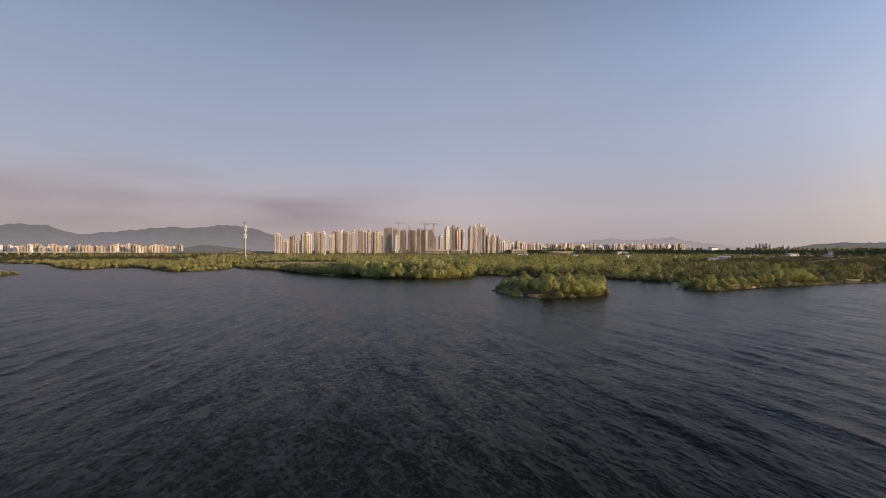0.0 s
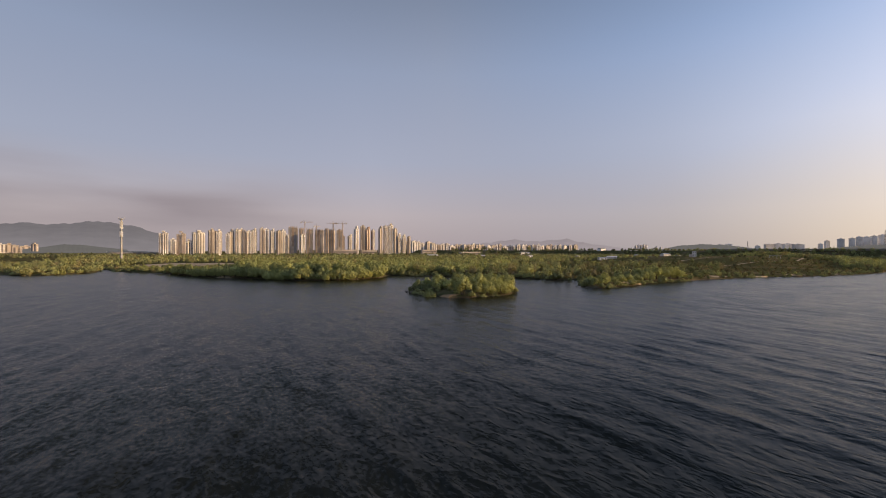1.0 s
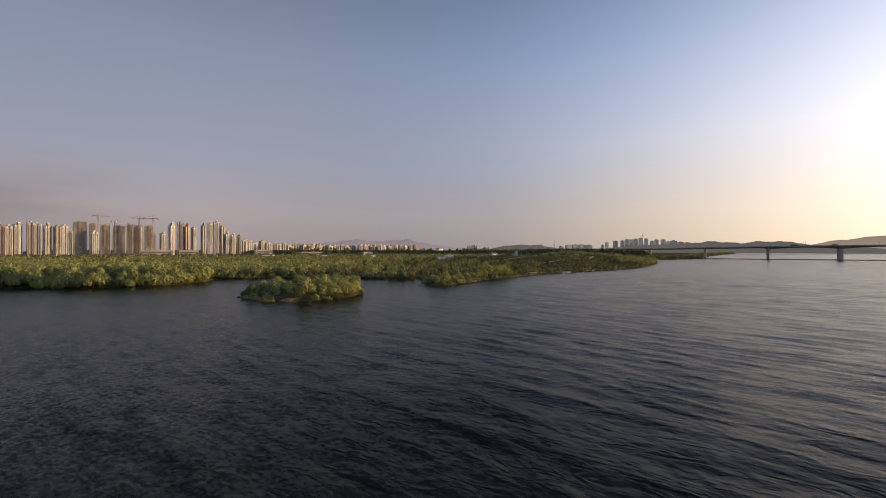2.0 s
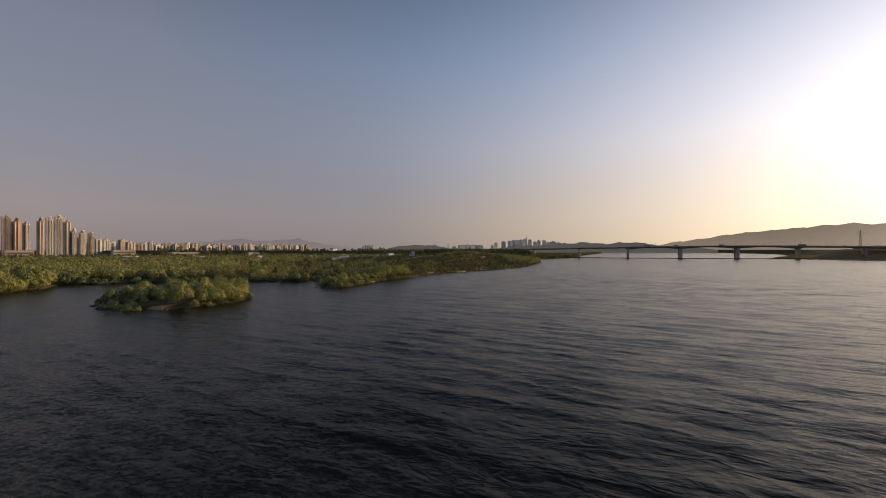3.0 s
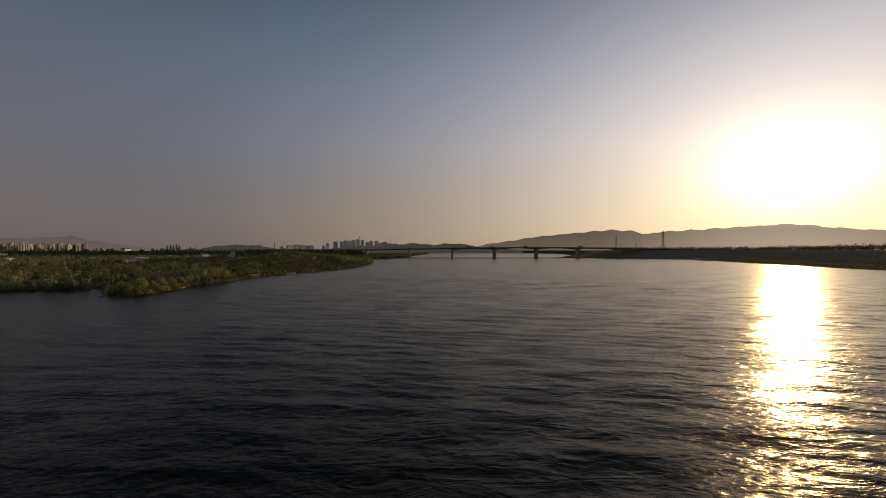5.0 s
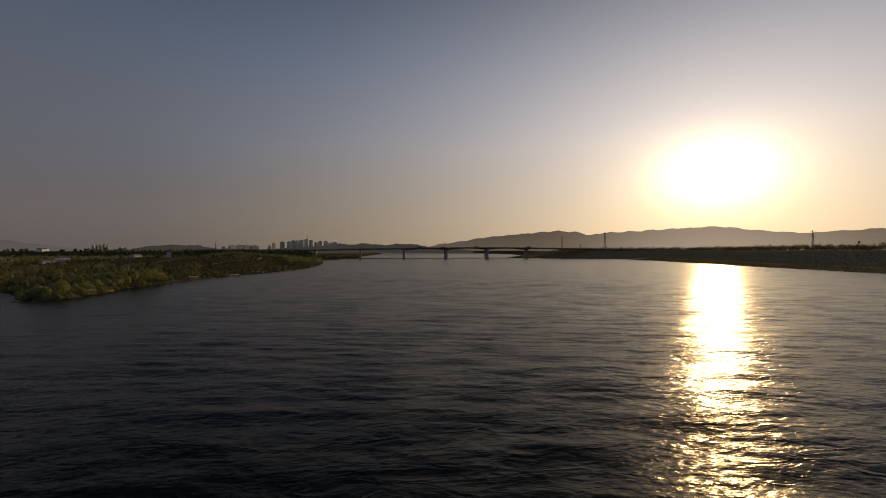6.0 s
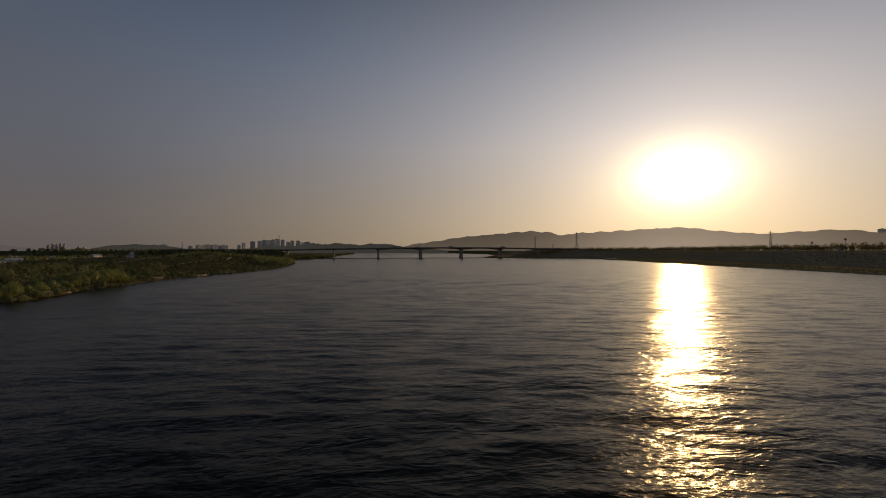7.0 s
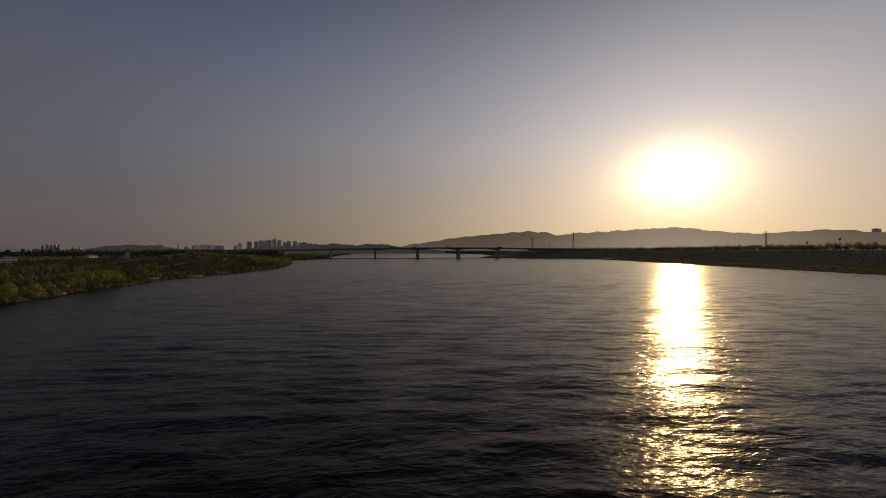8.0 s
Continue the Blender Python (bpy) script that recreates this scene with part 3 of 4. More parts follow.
CLEARINGS += [(x - 7 * x / y, y - 12, 0.7 * wd + 3, 17) for x, y, wd, dp, h in HOUSES]


def scatter(seed, area, gap, lo=2.0, hi=1e9):
    """Places about gap apart in a convex plan area, between lo and hi metres from the shore, with their ground heights."""
    r = np.random.default_rng(seed)
    xs, ys = np.array([p[0] for p in area], float), np.array([p[1] for p in area], float)
    gx, gy = np.meshgrid(np.arange(xs.min(), xs.max(), gap), np.arange(ys.min(), ys.max(), gap * 0.87))
    gx[1::2] += gap / 2
    px, py = (g.ravel() + r.uniform(-0.42, 0.42, g.size) * gap for g in (gx, gy))
    ok = np.zeros(px.shape, bool)
    for (ax, ay), (bx, by) in zip(area, tuple(area[1:]) + tuple(area[:1])):
        if ay != by:
            ok ^= ((ay > py) != (by > py)) & (px < (bx - ax) * (py - ay) / (by - ay) + ax)
    for cx, cy, rx, ry in CLEARINGS:
        ok &= ((px - cx) / rx) ** 2 + ((py - cy) / ry) ** 2 > 1
    px, py = px[ok], py[ok]
    d = inland(px, py)
    ok = (d > lo) & (d < hi)
    px, py = px[ok], py[ok]
    return list(zip(px.tolist(), py.tolist(), land_height(px, py).tolist()))


rng = random.Random(5)
# the island
FRONT = ((40.3, 161.5, 1.03, 1.0), (28.6, 165.0, 0.70, 0.95), (46.6, 162.0, 0.70, 1.05), (51.6, 164.0, 0.74, 1.05), (50.0, 170.5, 0.98, 0.95), (57.0, 165.5, 0.80, 1.1), (64.2, 174.0, 0.98, 0.95), (61.8, 169.6, 0.72, 1.0))
BACK = ((31, 187, 0.72, 1.15), (38, 190, 0.74, 1.2), (45, 188, 0.86, 1.1), (52, 188, 0.84, 1.1), (59, 185, 0.9, 1.1), (64, 181, 0.86, 1.0), (45, 177, 0.8, 1.0), (57, 177, 0.98, 1.0), (26.5, 183, 0.66, 1.1), (35.5, 182, 0.8, 1.2), (33.5, 176, 0.66, 1.1), (38.5, 174, 0.6, 1.1))
for i, (x, y, s, wd) in enumerate(FRONT + BACK):
    plant(fine_willows, i, x, y, s, 91 * i, "willows on the island", wd)
for i, (x, y, s) in enumerate(((24.6, 184, 0.9), (25.6, 178, 0.9), (26.6, 173, 0.75), (30.5, 177, 0.9), (29.0, 182, 1.1), (43.6, 159.2, 0.75), (48.8, 160.6, 0.7), (54.2, 162.6, 0.75), (60.2, 165.6, 0.8), (66.0, 172.6, 0.8), (67.0, 178, 0.9), (37.4, 170, 0.6), (33.5, 173, 0.6), (41, 172, 0.8), (36, 176, 0.8))):
    plant(shrubs, i, x, y, s, 40 * i, "shrubs on the island")
# the front of the wood, the spit and the bank by the bridge
for i, (x, y, z) in enumerate(scatter(4, ((-76, 309), (-68, 292), (-33, 263), (-6, 256), (18, 274), (26, 304), (-60, 345), (-82, 345)), 7.6, 1.0, 26)):
    plant(willows, i, x, y, rng.uniform(0.95, 1.3), 33 * i, "willows along the wood's edge", 0.9)
SPIT = ((120.5, 191.5, 0.82, 0.95), (114.5, 190, 0.55, 1.0), (117, 197, 0.6, 1.1), (128, 195, 0.55, 1.2), (136, 201, 0.58, 1.2), (143, 204, 0.6, 1.15), (150, 206, 0.55, 1.2), (158, 211, 0.76, 1.05), (163.5, 213.5, 0.74, 1.0),
        (170, 217, 1.02, 0.95), (176.5, 219, 1.08, 0.95), (183, 220.5, 1.02, 1.0), (188.5, 222, 0.94, 0.95), (195, 225, 0.6, 1.2), (175, 229, 0.95, 1.0), (165, 226, 0.8, 1.1))
for i, (x, y, s, wd) in enumerate(SPIT):
    plant(fine_willows, i * 3 + 1, x, y, s, 71 * i, "trees on the spit", wd)
for i, (x, y, z) in enumerate(scatter(6, ((105, 191), (112, 183), (127, 187), (200, 218), (245, 230), (240, 262), (180, 250), (118, 210)), 9.5, 0.6, 26)):
    plant(shrubs, i, x, y, rng.uniform(0.5, 1.15), 71 * i, "bushes on the spit")
for i, (x, y, z) in enumerate(scatter(8, ((-195, 398), (-134, 352), (-90, 304), (-80, 330), (-130, 380), (-180, 420)), 7.0, 0.8, 20)):
    plant(shrubs if i % 2 else willows, i, x, y, rng.uniform(0.35, 0.6), 47 * i, "bushes along the west bank")


# trees that lean over the water all along the shore
def fringe(seed, line, spacing, inset, kinds, lo, hi, group):
    r = random.Random(seed)
    k = 0
    for (ax, ay), (bx, by) in zip(line, line[1:]):
        n = max(1, round(math.hypot(bx - ax, by - ay) / spacing))
        for i in range(n):
            u = (i + r.uniform(0.1, 0.9)) / n
            e = r.uniform(0.3, 1.0) * inset / math.hypot(bx - ax, by - ay)
            plant(kinds, r.randrange(9), ax + (bx - ax) * u - (by - ay) * e, ay + (by - ay) * u + (bx - ax) * e, r.uniform(lo, hi), r.uniform(0, 360), group)
            k += 1


fringe(41, NORTH[13:19], 5.0, 1.6, willows, 0.8, 1.1, "willows along the wood's edge")
fringe(42, NORTH[8:13], 7.0, 4.0, shrubs, 0.45, 0.9, "bushes along the west bank")
fringe(43, NORTH[19:25], 5.0, 1.6, shrubs, 0.7, 1.3, "bushes round the inlet")
fringe(44, NORTH[25:30], 4.6, 0.5, shrubs, 0.5, 1.0, "shrubs on the spit")
fringe(45, NORTH[30:33], 7.0, 1.2, shrubs, 0.4, 0.9, "shrubs below the meadow")


# the woods behind, beyond counting
def woods(name, seed, area, gap, h0, h1, material, per, leaf, label, lo=3.0, hi=1e9, wide=0.5):
    rng = np.random.default_rng(seed)
    out, tone = [], []
    for x, y, z in scatter(seed, area, gap, lo, hi):
        h = h0 + (h1 - h0) * rng.uniform(0, 1) ** 1.4
        r = h * wide * rng.uniform(0.85, 1.2)
        for k in range(3):
            a, f = rng.uniform(0, 6.283), (0.0, 0.42, 0.42)[k]
            rc, tall = r * (0.88, 0.5, 0.44)[k], h * (0.47, 0.28, 0.24)[k]
            out.append(sprays(rng, np.array((x + f * r * math.cos(a), y + f * r * math.sin(a), z + tall * 0.95 + (0.0, 0.06, 0.12)[k] * h)), rc, per * (6, 3, 2)[k] // 10, 0.95 * leaf, tall / rc, 1.3))
        tone += [rng.uniform(0, 1)] * (4 * sum(len(o) for o in out[-3:]))
    v = np.concatenate(out).reshape(-1, 3)
    ob = new(name, toned(link_mesh(name, v.tolist(), np.arange(len(v)).reshape(-1, 4).tolist(), material), tone))
    return tagged(ob, label, {"dry_grass": "grass", "shore_scrub": "scrub"}.get(name, "woodland"), kind="stuff")


woods("riverside_wood", 21, ((-82, 340), (-60, 330), (20, 300), (60, 288), (120, 300), (150, 420), (-112, 470)), 7.8, 5, 10, M_WILLOW, 115, 1.05, "dense yellow-green willow wood behind the bank")
woods("riverside_wood", 26, ((26, 298), (60, 286), (100, 256), (114, 238), (136, 230), (170, 300), (150, 420), (100, 420)), 10.0, 3.5, 8, M_SHRUB, 120, 0.9, "mixed scrub and small trees behind the inlet", 1.5)
woods("riverside_wood", 31, ((134, 230), (150, 222), (250, 250), (330, 330), (300, 460), (150, 420), (168, 300)), 11, 2, 7.5, M_SHRUB, 110, 0.8, "scrub and small trees behind the spit", 6, wide=0.48)
woods("riverside_wood", 22, ((-330, 430), (-200, 380), (-120, 365), (-80, 345), (-112, 470), (-150, 500), (-420, 590), (-600, 560)), 9.0, 1.3, 3.0, M_SHRUB, 110, 0.9, "low green willow scrub on the flat bank", wide=0.6)
woods("riverside_wood", 27, ((-600, 560), (-486, 516), (-356, 394), (-316, 372), (-209, 343), (-195, 388), (-225, 452), (-420, 580)), 8.0, 2.5, 5.5, M_SHRUB, 120, 0.9, "low willow scrub along the western shore", 0.4, wide=0.7)
woods("shore_scrub", 28, ((190, 215), (250, 228), (330, 236), (406, 256), (500, 300), (480, 330), (330, 270), (200, 240)), 8.0, 1.5, 4, M_SHRUB, 80, 0.7, "low scrub along the meadow's edge", 0.6, 14)
woods("shore_scrub", 32, ((-330, 290), (-296, 284), (-300, 316), (-352, 320)), 5.0, 1.2, 3, M_SHRUB, 80, 0.7, "low reeds and scrub on the islet", 0.3, wide=0.8)
woods("far_wood", 29, ((300, 300), (520, 340), (640, 430), (560, 560), (360, 500)), 26, 2, 5, M_SHRUB, 90, 1.0, "scattered bushes on the sloping meadow", 20)
woods("far_wood", 23, ((-300, 480), (140, 430), (300, 520), (560, 640), (900, 850), (700, 950), (-500, 950)), 12.5, 3, 8, M_SHRUB, 42, 1.6, "mixed green wood across the flat land", 5)
woods("far_wood", 24, ((-900, 800), (-500, 900), (800, 900), (1100, 1000), (1300, 1250), (-900, 1250)), 22, 4.5, 9.5, M_DARKTREE, 28, 2.7, "dark tree belts far behind the bank", 5)
woods("far_wood", 42, ((300, 1250), (1300, 1250), (2000, 1500), (2100, 2000), (1500, 2300), (500, 2200)), 38, 8, 17, M_DARKTREE, 30, 4.5, "dark tree belts between the far town's houses", 5)
woods("far_wood", 25, ((700, 440), (913, 445), (1300, 605), (2400, 990), (2300, 1100), (800, 560)), 15, 4, 8, M_SHRUB, 50, 1.8, "green trees on the bank beyond the bridge", 3, 60)
woods("far_wood", 30, ((150, -440), (900, -285), (1250, -50), (1500, 30), (1750, -60), (1500, -420), (150, -700)), 13, 6, 11.5, M_BRUSH, 52, 1.35, "dark trees along the far levee", 132, 235, wide=0.45)
woods("far_wood", 33, ((701, 754), (826, 459), (880, 478), (752, 776)), 9, 5, 9, M_SHRUB, 70, 1.4, "green trees before the bridge ramp", 3)
woods("riverside_wood", 34, ((440, 268), (576, 334), (632, 366), (645, 425), (560, 400), (430, 300)), 8.5, 4, 8, M_SHRUB, 120, 1.1, "yellow-green willows on the bank before the bridge", 1.0, 60)
woods("shore_scrub", 35, ((200, -270), (364, -250), (708, -186), (982, -160), (1010, -100), (1058, 95), (1500, 95), (1500, -160), (982, -330), (364, -430), (200, -450)), 30, 0.5, 2.6, M_BRUSH, 60, 0.6, "scattered low brown bushes over the far bank", 1.0, 60, wide=0.9)
woods("shore_scrub", 41, ((200, -270), (364, -250), (708, -186), (960, -160), (1010, -105), (1058, 98), (1250, 108), (1500, 104), (1500, -160), (982, -250), (364, -330), (200, -350)), 5.0, 0.4, 1.1, M_DARKTREE, 12, 0.9, "dark green-brown grass along the far water's edge", 0.0, 34, wide=1.4)
woods("dry_grass", 40, ((200, -270), (364, -250), (708, -186), (960, -160), (1010, -105), (1058, 98), (1250, 108), (1500, 104), (1500, -160), (982, -330), (364, -430), (200, -450)), 5.2, 0.5, 1.2, M_REED, 12, 0.9, "brown dry grass and reeds over the far bank", 30, 122, wide=1.4)
woods("riverside_wood", 36, ((560, 395), (645, 420), (720, 470), (770, 600), (650, 640), (560, 500)), 10, 7, 10, M_SHRUB, 90, 1.4, "green trees behind the bank before the bridge", 2)
woods("shore_scrub", 37, ((26, 300), (60, 288), (103, 258), (136, 230), (150, 214), (250, 232), (330, 250), (330, 400), (130, 400)), 9, 0.7, 1.8, M_BRUSH, 26, 0.8, "brown-green brush under the trees", 0.8, wide=0.9)
woods("shore_scrub", 38, ((330, 236), (406, 256), (520, 306), (560, 400), (430, 380), (330, 330)), 9, 0.6, 1.6, M_BRUSH, 24, 0.8, "brown tufts on the sloping meadow", 1.0, wide=1.0)
woods("shore_scrub", 39, ((-600, 556), (-486, 514), (-356, 393), (-316, 371), (-209, 342), (-134, 351), (-92, 303), (-80, 330), (-200, 470), (-420, 590)), 6.5, 0.8, 1.8, M_BRUSH, 24, 1.0, "olive-brown reeds over the flat bank", 0.3, wide=1.0)


# ---- towers of the new town ----
def wing(root, x, y, width, deep, height, paint, bays):
    """One slab of a building: bays that step in and out, window strips, and a parapet on top."""
    w, d = width / 2, deep / 2
    n = max(1, bays)
    step = 0.24 * deep if bays > 1 else 0.0
    fronts = [y - d + step * (i % 2) for i in range(n)]
    body = part("wing", boxes(*((x - w + width * i / n, x - w + width * (i + 1) / n, fronts[i], y + d, -3, height - 2.0 * (i % 2)) for i in range(n))), paint, root)
    part("parapet", boxes(*((x - w + width * i / n - 0.1, x - w + width * (i + 1) / n + 0.1, fronts[i] - 0.25, y + d + 0.25, height - 2.0 * (i % 2), height + 1.3 - 2.0 * (i % 2)) for i in range(n))), M_CONCRETE, body)
    for i in range(bays if bays > 0 else 0):
        c, s = x - w + width * (i + 0.5) / bays, width / bays * (0.16 if i % 2 else 0.24)
        part("window_strip", boxes((c - s, c + s, fronts[i] - 0.15, fronts[i] + 0.3, 3, height - 3.5)), M_GLASS, body)
    e = x - w
    if bays > 0:
        part("window_strip", boxes((e - 0.15, e + 0.15, y - d * 0.3, y + d * 0.3, 3, height - 3.5)), M_GLASS, body)
        part("window_strip", boxes((-e + 2 * x - 0.15, -e + 2 * x + 0.15, y - d * 0.1, y + d * 0.15, 3, height - 3.5)), M_GLASS, body)
    return body


def apartment(x, y, width, height, turn, paint, label, name="apartment_tower", z=3.0, group="towers of the new town", seed=0, plain_block=False, bays=2):
    r = random.Random(seed)
    root = thing(name, x, y, z, turn, label, "building", group)
    deep = max(11.0, min(17.0, 0.6 * width))
    if plain_block or width < 13:
        wing(root, 0, 0, width, deep, height, paint, bays if plain_block else 3)
    else:
        a = width * r.uniform(0.46, 0.56)
        wing(root, -width / 2 + a / 2, r.uniform(-3, 3), a, deep, height * r.uniform(0.93, 1.0), paint, 3)
        wing(root, width / 2 - (width - a) / 2, 4 + r.uniform(-3, 3), width - a, deep * 0.9, height, paint, 2)
    part("machine_room", boxes((-width * 0.16, width * 0.14, -deep * 0.3, deep * 0.3, height + 1.3, height + 5.0)), paint, root)
    return root


def unfinished(x, y, width, height, turn, seed):
    r = random.Random(seed)
    root = thing("unfinished_tower", x, y, 3.0, turn, "unfinished concrete tower wrapped in netting under construction", "building", "towers under construction")
    w, d = width / 2, 8.0
    part("core", boxes((-w + 0.8, w - 0.8, -d + 0.8, d - 0.8, -3, height - 3)), M_RAW, root)
    for k in range(int(height / 6.0)):
        part("floor_slab", boxes((-w, w, -d, d, 6.0 * k + 3, 6.0 * k + 3.8)), M_RAW, root)
    part("netting", boxes((-w - 0.3, -w + width * r.uniform(0.15, 0.3), -d - 0.4, -d - 0.1, 4, height * r.uniform(0.8, 1.0))), M_NET, root, "dark blue-grey netting")
    part("netting", boxes((w * 0.25, w * 0.55, -d - 0.4, -d - 0.1, 4, height * r.uniform(0.7, 1.0))), M_NET, root, "dark blue-grey netting")
    part("formwork", boxes((-w * 0.2, w * 0.15, -d - 0.5, -d - 0.1, height * 0.3, height)), M_FORM, root, "rust-red formwork")
    for k in range(5):
        c = -w + width * (k + 0.5) / 5
        part("column", boxes((c - 0.5, c + 0.5, -d + 0.2, -d + 1.2, height - 3, height + r.uniform(0, 4))), M_FORM, root)
        part("column", boxes((c - 0.5, c + 0.5, d - 1.2, d - 0.2, height - 3, height + r.uniform(0, 4))), M_RAW, root)
    return root


def crane(x, y, height, reach, turn):
    root = thing("tower_crane", x, y, 3.0, turn, "slender red-brown tower crane over the unfinished towers", "crane", "tower cranes")
    bm = bmesh.new()
    for a, b in ((-1, -1), (1, -1), (1, 1), (-1, 1)):
        beam(bm, (a, b, 0), (a, b, height), 0.35, 0.35, 4)
    for k in range(int(height / 6)):
        s = 1 if k % 2 else -1
        beam(bm, (-s, -1, 6 * k), (s, -1, 6 * k + 6), 0.2, 0.2, 4)
        beam(bm, (-1, s, 6 * k), (-1, -s, 6 * k + 6), 0.2, 0.2, 4)
    part("tower", bm, M_FORM, root)
    bm = bmesh.new()
    beam(bm, (-12, 0, height), (reach, 0, height), 0.7, 0.45, 4)
    beam(bm, (0, 0, height), (0, 0, height + 7), 0.6, 0.3, 4)
    beam(bm, (0, 0, height + 7), (reach * 0.7, 0, height + 0.5), 0.18, 0.18, 4)
    beam(bm, (0, 0, height + 7), (-11, 0, height + 0.5), 0.18, 0.18, 4)
    part("jib", bm, M_FORM, root)
    part("counterweight", boxes((-13, -9, -1.2, 1.2, height - 2.5, height)), M_CONCRETE, root)
    part("cab", boxes((1, 3, -2.4, -0.6, height - 2.6, height - 0.4)), M_WHITE, root)
    return root


# columns: x at 1350 m, width, height
TOWERS = ((-525, 23, 68), (-500, 14, 47), (-480, 23, 66), (-460, 22, 44), (-434, 36, 69), (-398, 21, 74), (-380, 18, 72), (-356, 12, 62), (-345, 18, 72), (-331, 12, 75), (-320, 15, 75),
          (-309, 13, 70), (-299, 13, 69), (-282, 19, 75), (-262, 14, 78), (-250, 14, 76), (-232, 17, 74), (-216, 12, 70), (-204, 13, 72), (-193, 11, 60))
TOWERS_EAST = ((-28, 12, 55), (-5, 16, 57), (14, 22, 82), (33, 17, 86), (50, 20, 80), (63, 9, 72), (88, 17, 83), (103, 16, 86), (119, 20, 91), (133, 11, 78), (146, 16, 60), (162, 18, 56), (178, 14, 52))
rng = random.Random(11)
for i, (x, wd, h) in enumerate(TOWERS + TOWERS_EAST):
    y = 1350 + 0.5 * (x + 170) + rng.uniform(-5, 5)
    paint = M_BRICK if x == 50 else (M_PAINT, M_PAINT, M_PAINT_TAN)[i % 3]
    apartment(x * y / 1350, y, 0.9 * wd * y / 1350, (h + 15) * y / 1350 - 15, rng.choice((rng.uniform(30, 46), rng.uniform(22, 36), rng.uniform(4, 14))), paint, "tall cream apartment tower lit by the low sun" if paint is not M_BRICK else "tall apartment tower with red-brown facing", seed=i)
for i, (x, wd, h) in enumerate(((-174, 28, 84), (-151, 14, 80), (-146, 13, 62), (-126, 22, 79), (-98, 28, 78), (-76, 14, 82), (-60, 18, 80), (-38, 22, 82))):
    if i == 2:
        apartment(-146, 1335, 12, 58, 30, M_WHITE, "slim white apartment tower between unfinished ones", seed=77)
    else:
        unfinished(x * (1 + (x + 170) / 2700), 1350 + 0.5 * (x + 170), 0.94 * wd, h, rng.uniform(-14, 16), i)
for x, h, reach, turn in ((-142, 100, 24, 10), (-108, 88, 20, 60), (-58, 97, 22, 200), (-29, 98, 34, 170)):
    crane(x, 1362, h, reach, turn)
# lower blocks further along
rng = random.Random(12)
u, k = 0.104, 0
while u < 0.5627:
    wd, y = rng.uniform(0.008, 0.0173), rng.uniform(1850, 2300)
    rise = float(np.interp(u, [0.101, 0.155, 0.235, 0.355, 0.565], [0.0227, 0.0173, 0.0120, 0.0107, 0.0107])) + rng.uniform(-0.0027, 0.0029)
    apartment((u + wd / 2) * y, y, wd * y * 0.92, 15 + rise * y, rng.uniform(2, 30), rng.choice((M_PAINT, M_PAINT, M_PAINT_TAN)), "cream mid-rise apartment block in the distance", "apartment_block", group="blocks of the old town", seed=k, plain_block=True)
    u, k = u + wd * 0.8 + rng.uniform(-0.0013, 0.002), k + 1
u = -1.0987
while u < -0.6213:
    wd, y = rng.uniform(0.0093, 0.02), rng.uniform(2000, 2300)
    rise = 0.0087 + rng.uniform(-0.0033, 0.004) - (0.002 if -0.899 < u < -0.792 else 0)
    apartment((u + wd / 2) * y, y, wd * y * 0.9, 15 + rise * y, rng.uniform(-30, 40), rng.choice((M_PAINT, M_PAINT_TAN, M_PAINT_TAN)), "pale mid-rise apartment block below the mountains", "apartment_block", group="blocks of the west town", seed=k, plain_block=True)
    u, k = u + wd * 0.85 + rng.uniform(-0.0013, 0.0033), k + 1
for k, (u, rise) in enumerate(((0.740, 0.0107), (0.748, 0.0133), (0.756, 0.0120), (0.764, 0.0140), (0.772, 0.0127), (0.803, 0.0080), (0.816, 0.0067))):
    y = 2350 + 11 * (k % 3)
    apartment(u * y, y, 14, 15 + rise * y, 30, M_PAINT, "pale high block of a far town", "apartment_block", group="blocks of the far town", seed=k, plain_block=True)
# long low buildings in front of the towers
for x, y, wd, dp, h, turn in ((-590, 1300, 90, 20, 9, 4), (-520, 1290, 60, 18, 8, 4), (-20, 1260, 66, 22, 14, 6), (48, 1270, 44, 20, 13, 6), (-560, 1200, 40, 16, 6, 10), (330, 1180, 60, 18, 8, 10), (250, 1400, 50, 18, 14, 10)):
    hall = thing("low_hall", x, y, 3.5, turn, "long low beige hall at the foot of the towers", "building", "low halls before the towers")
    part("wall", boxes((-wd / 2, wd / 2, -dp / 2, dp / 2, -2, h)), M_PAINT_TAN, hall)
    part("roof", boxes((-wd / 2 - 0.6, wd / 2 + 0.6, -dp / 2 - 0.6, dp / 2 + 0.6, h, h + 1.2)), M_CONCRETE, hall)
    part("window_strip", boxes((-wd / 2 + 2, wd / 2 - 2, -dp / 2 - 0.12, -dp / 2 + 0.2, h * 0.45, h * 0.75)), M_GLASS, hall)
# the skyline beyond the bridge: columns azimuth, height angle, width
rng = random.Random(13)
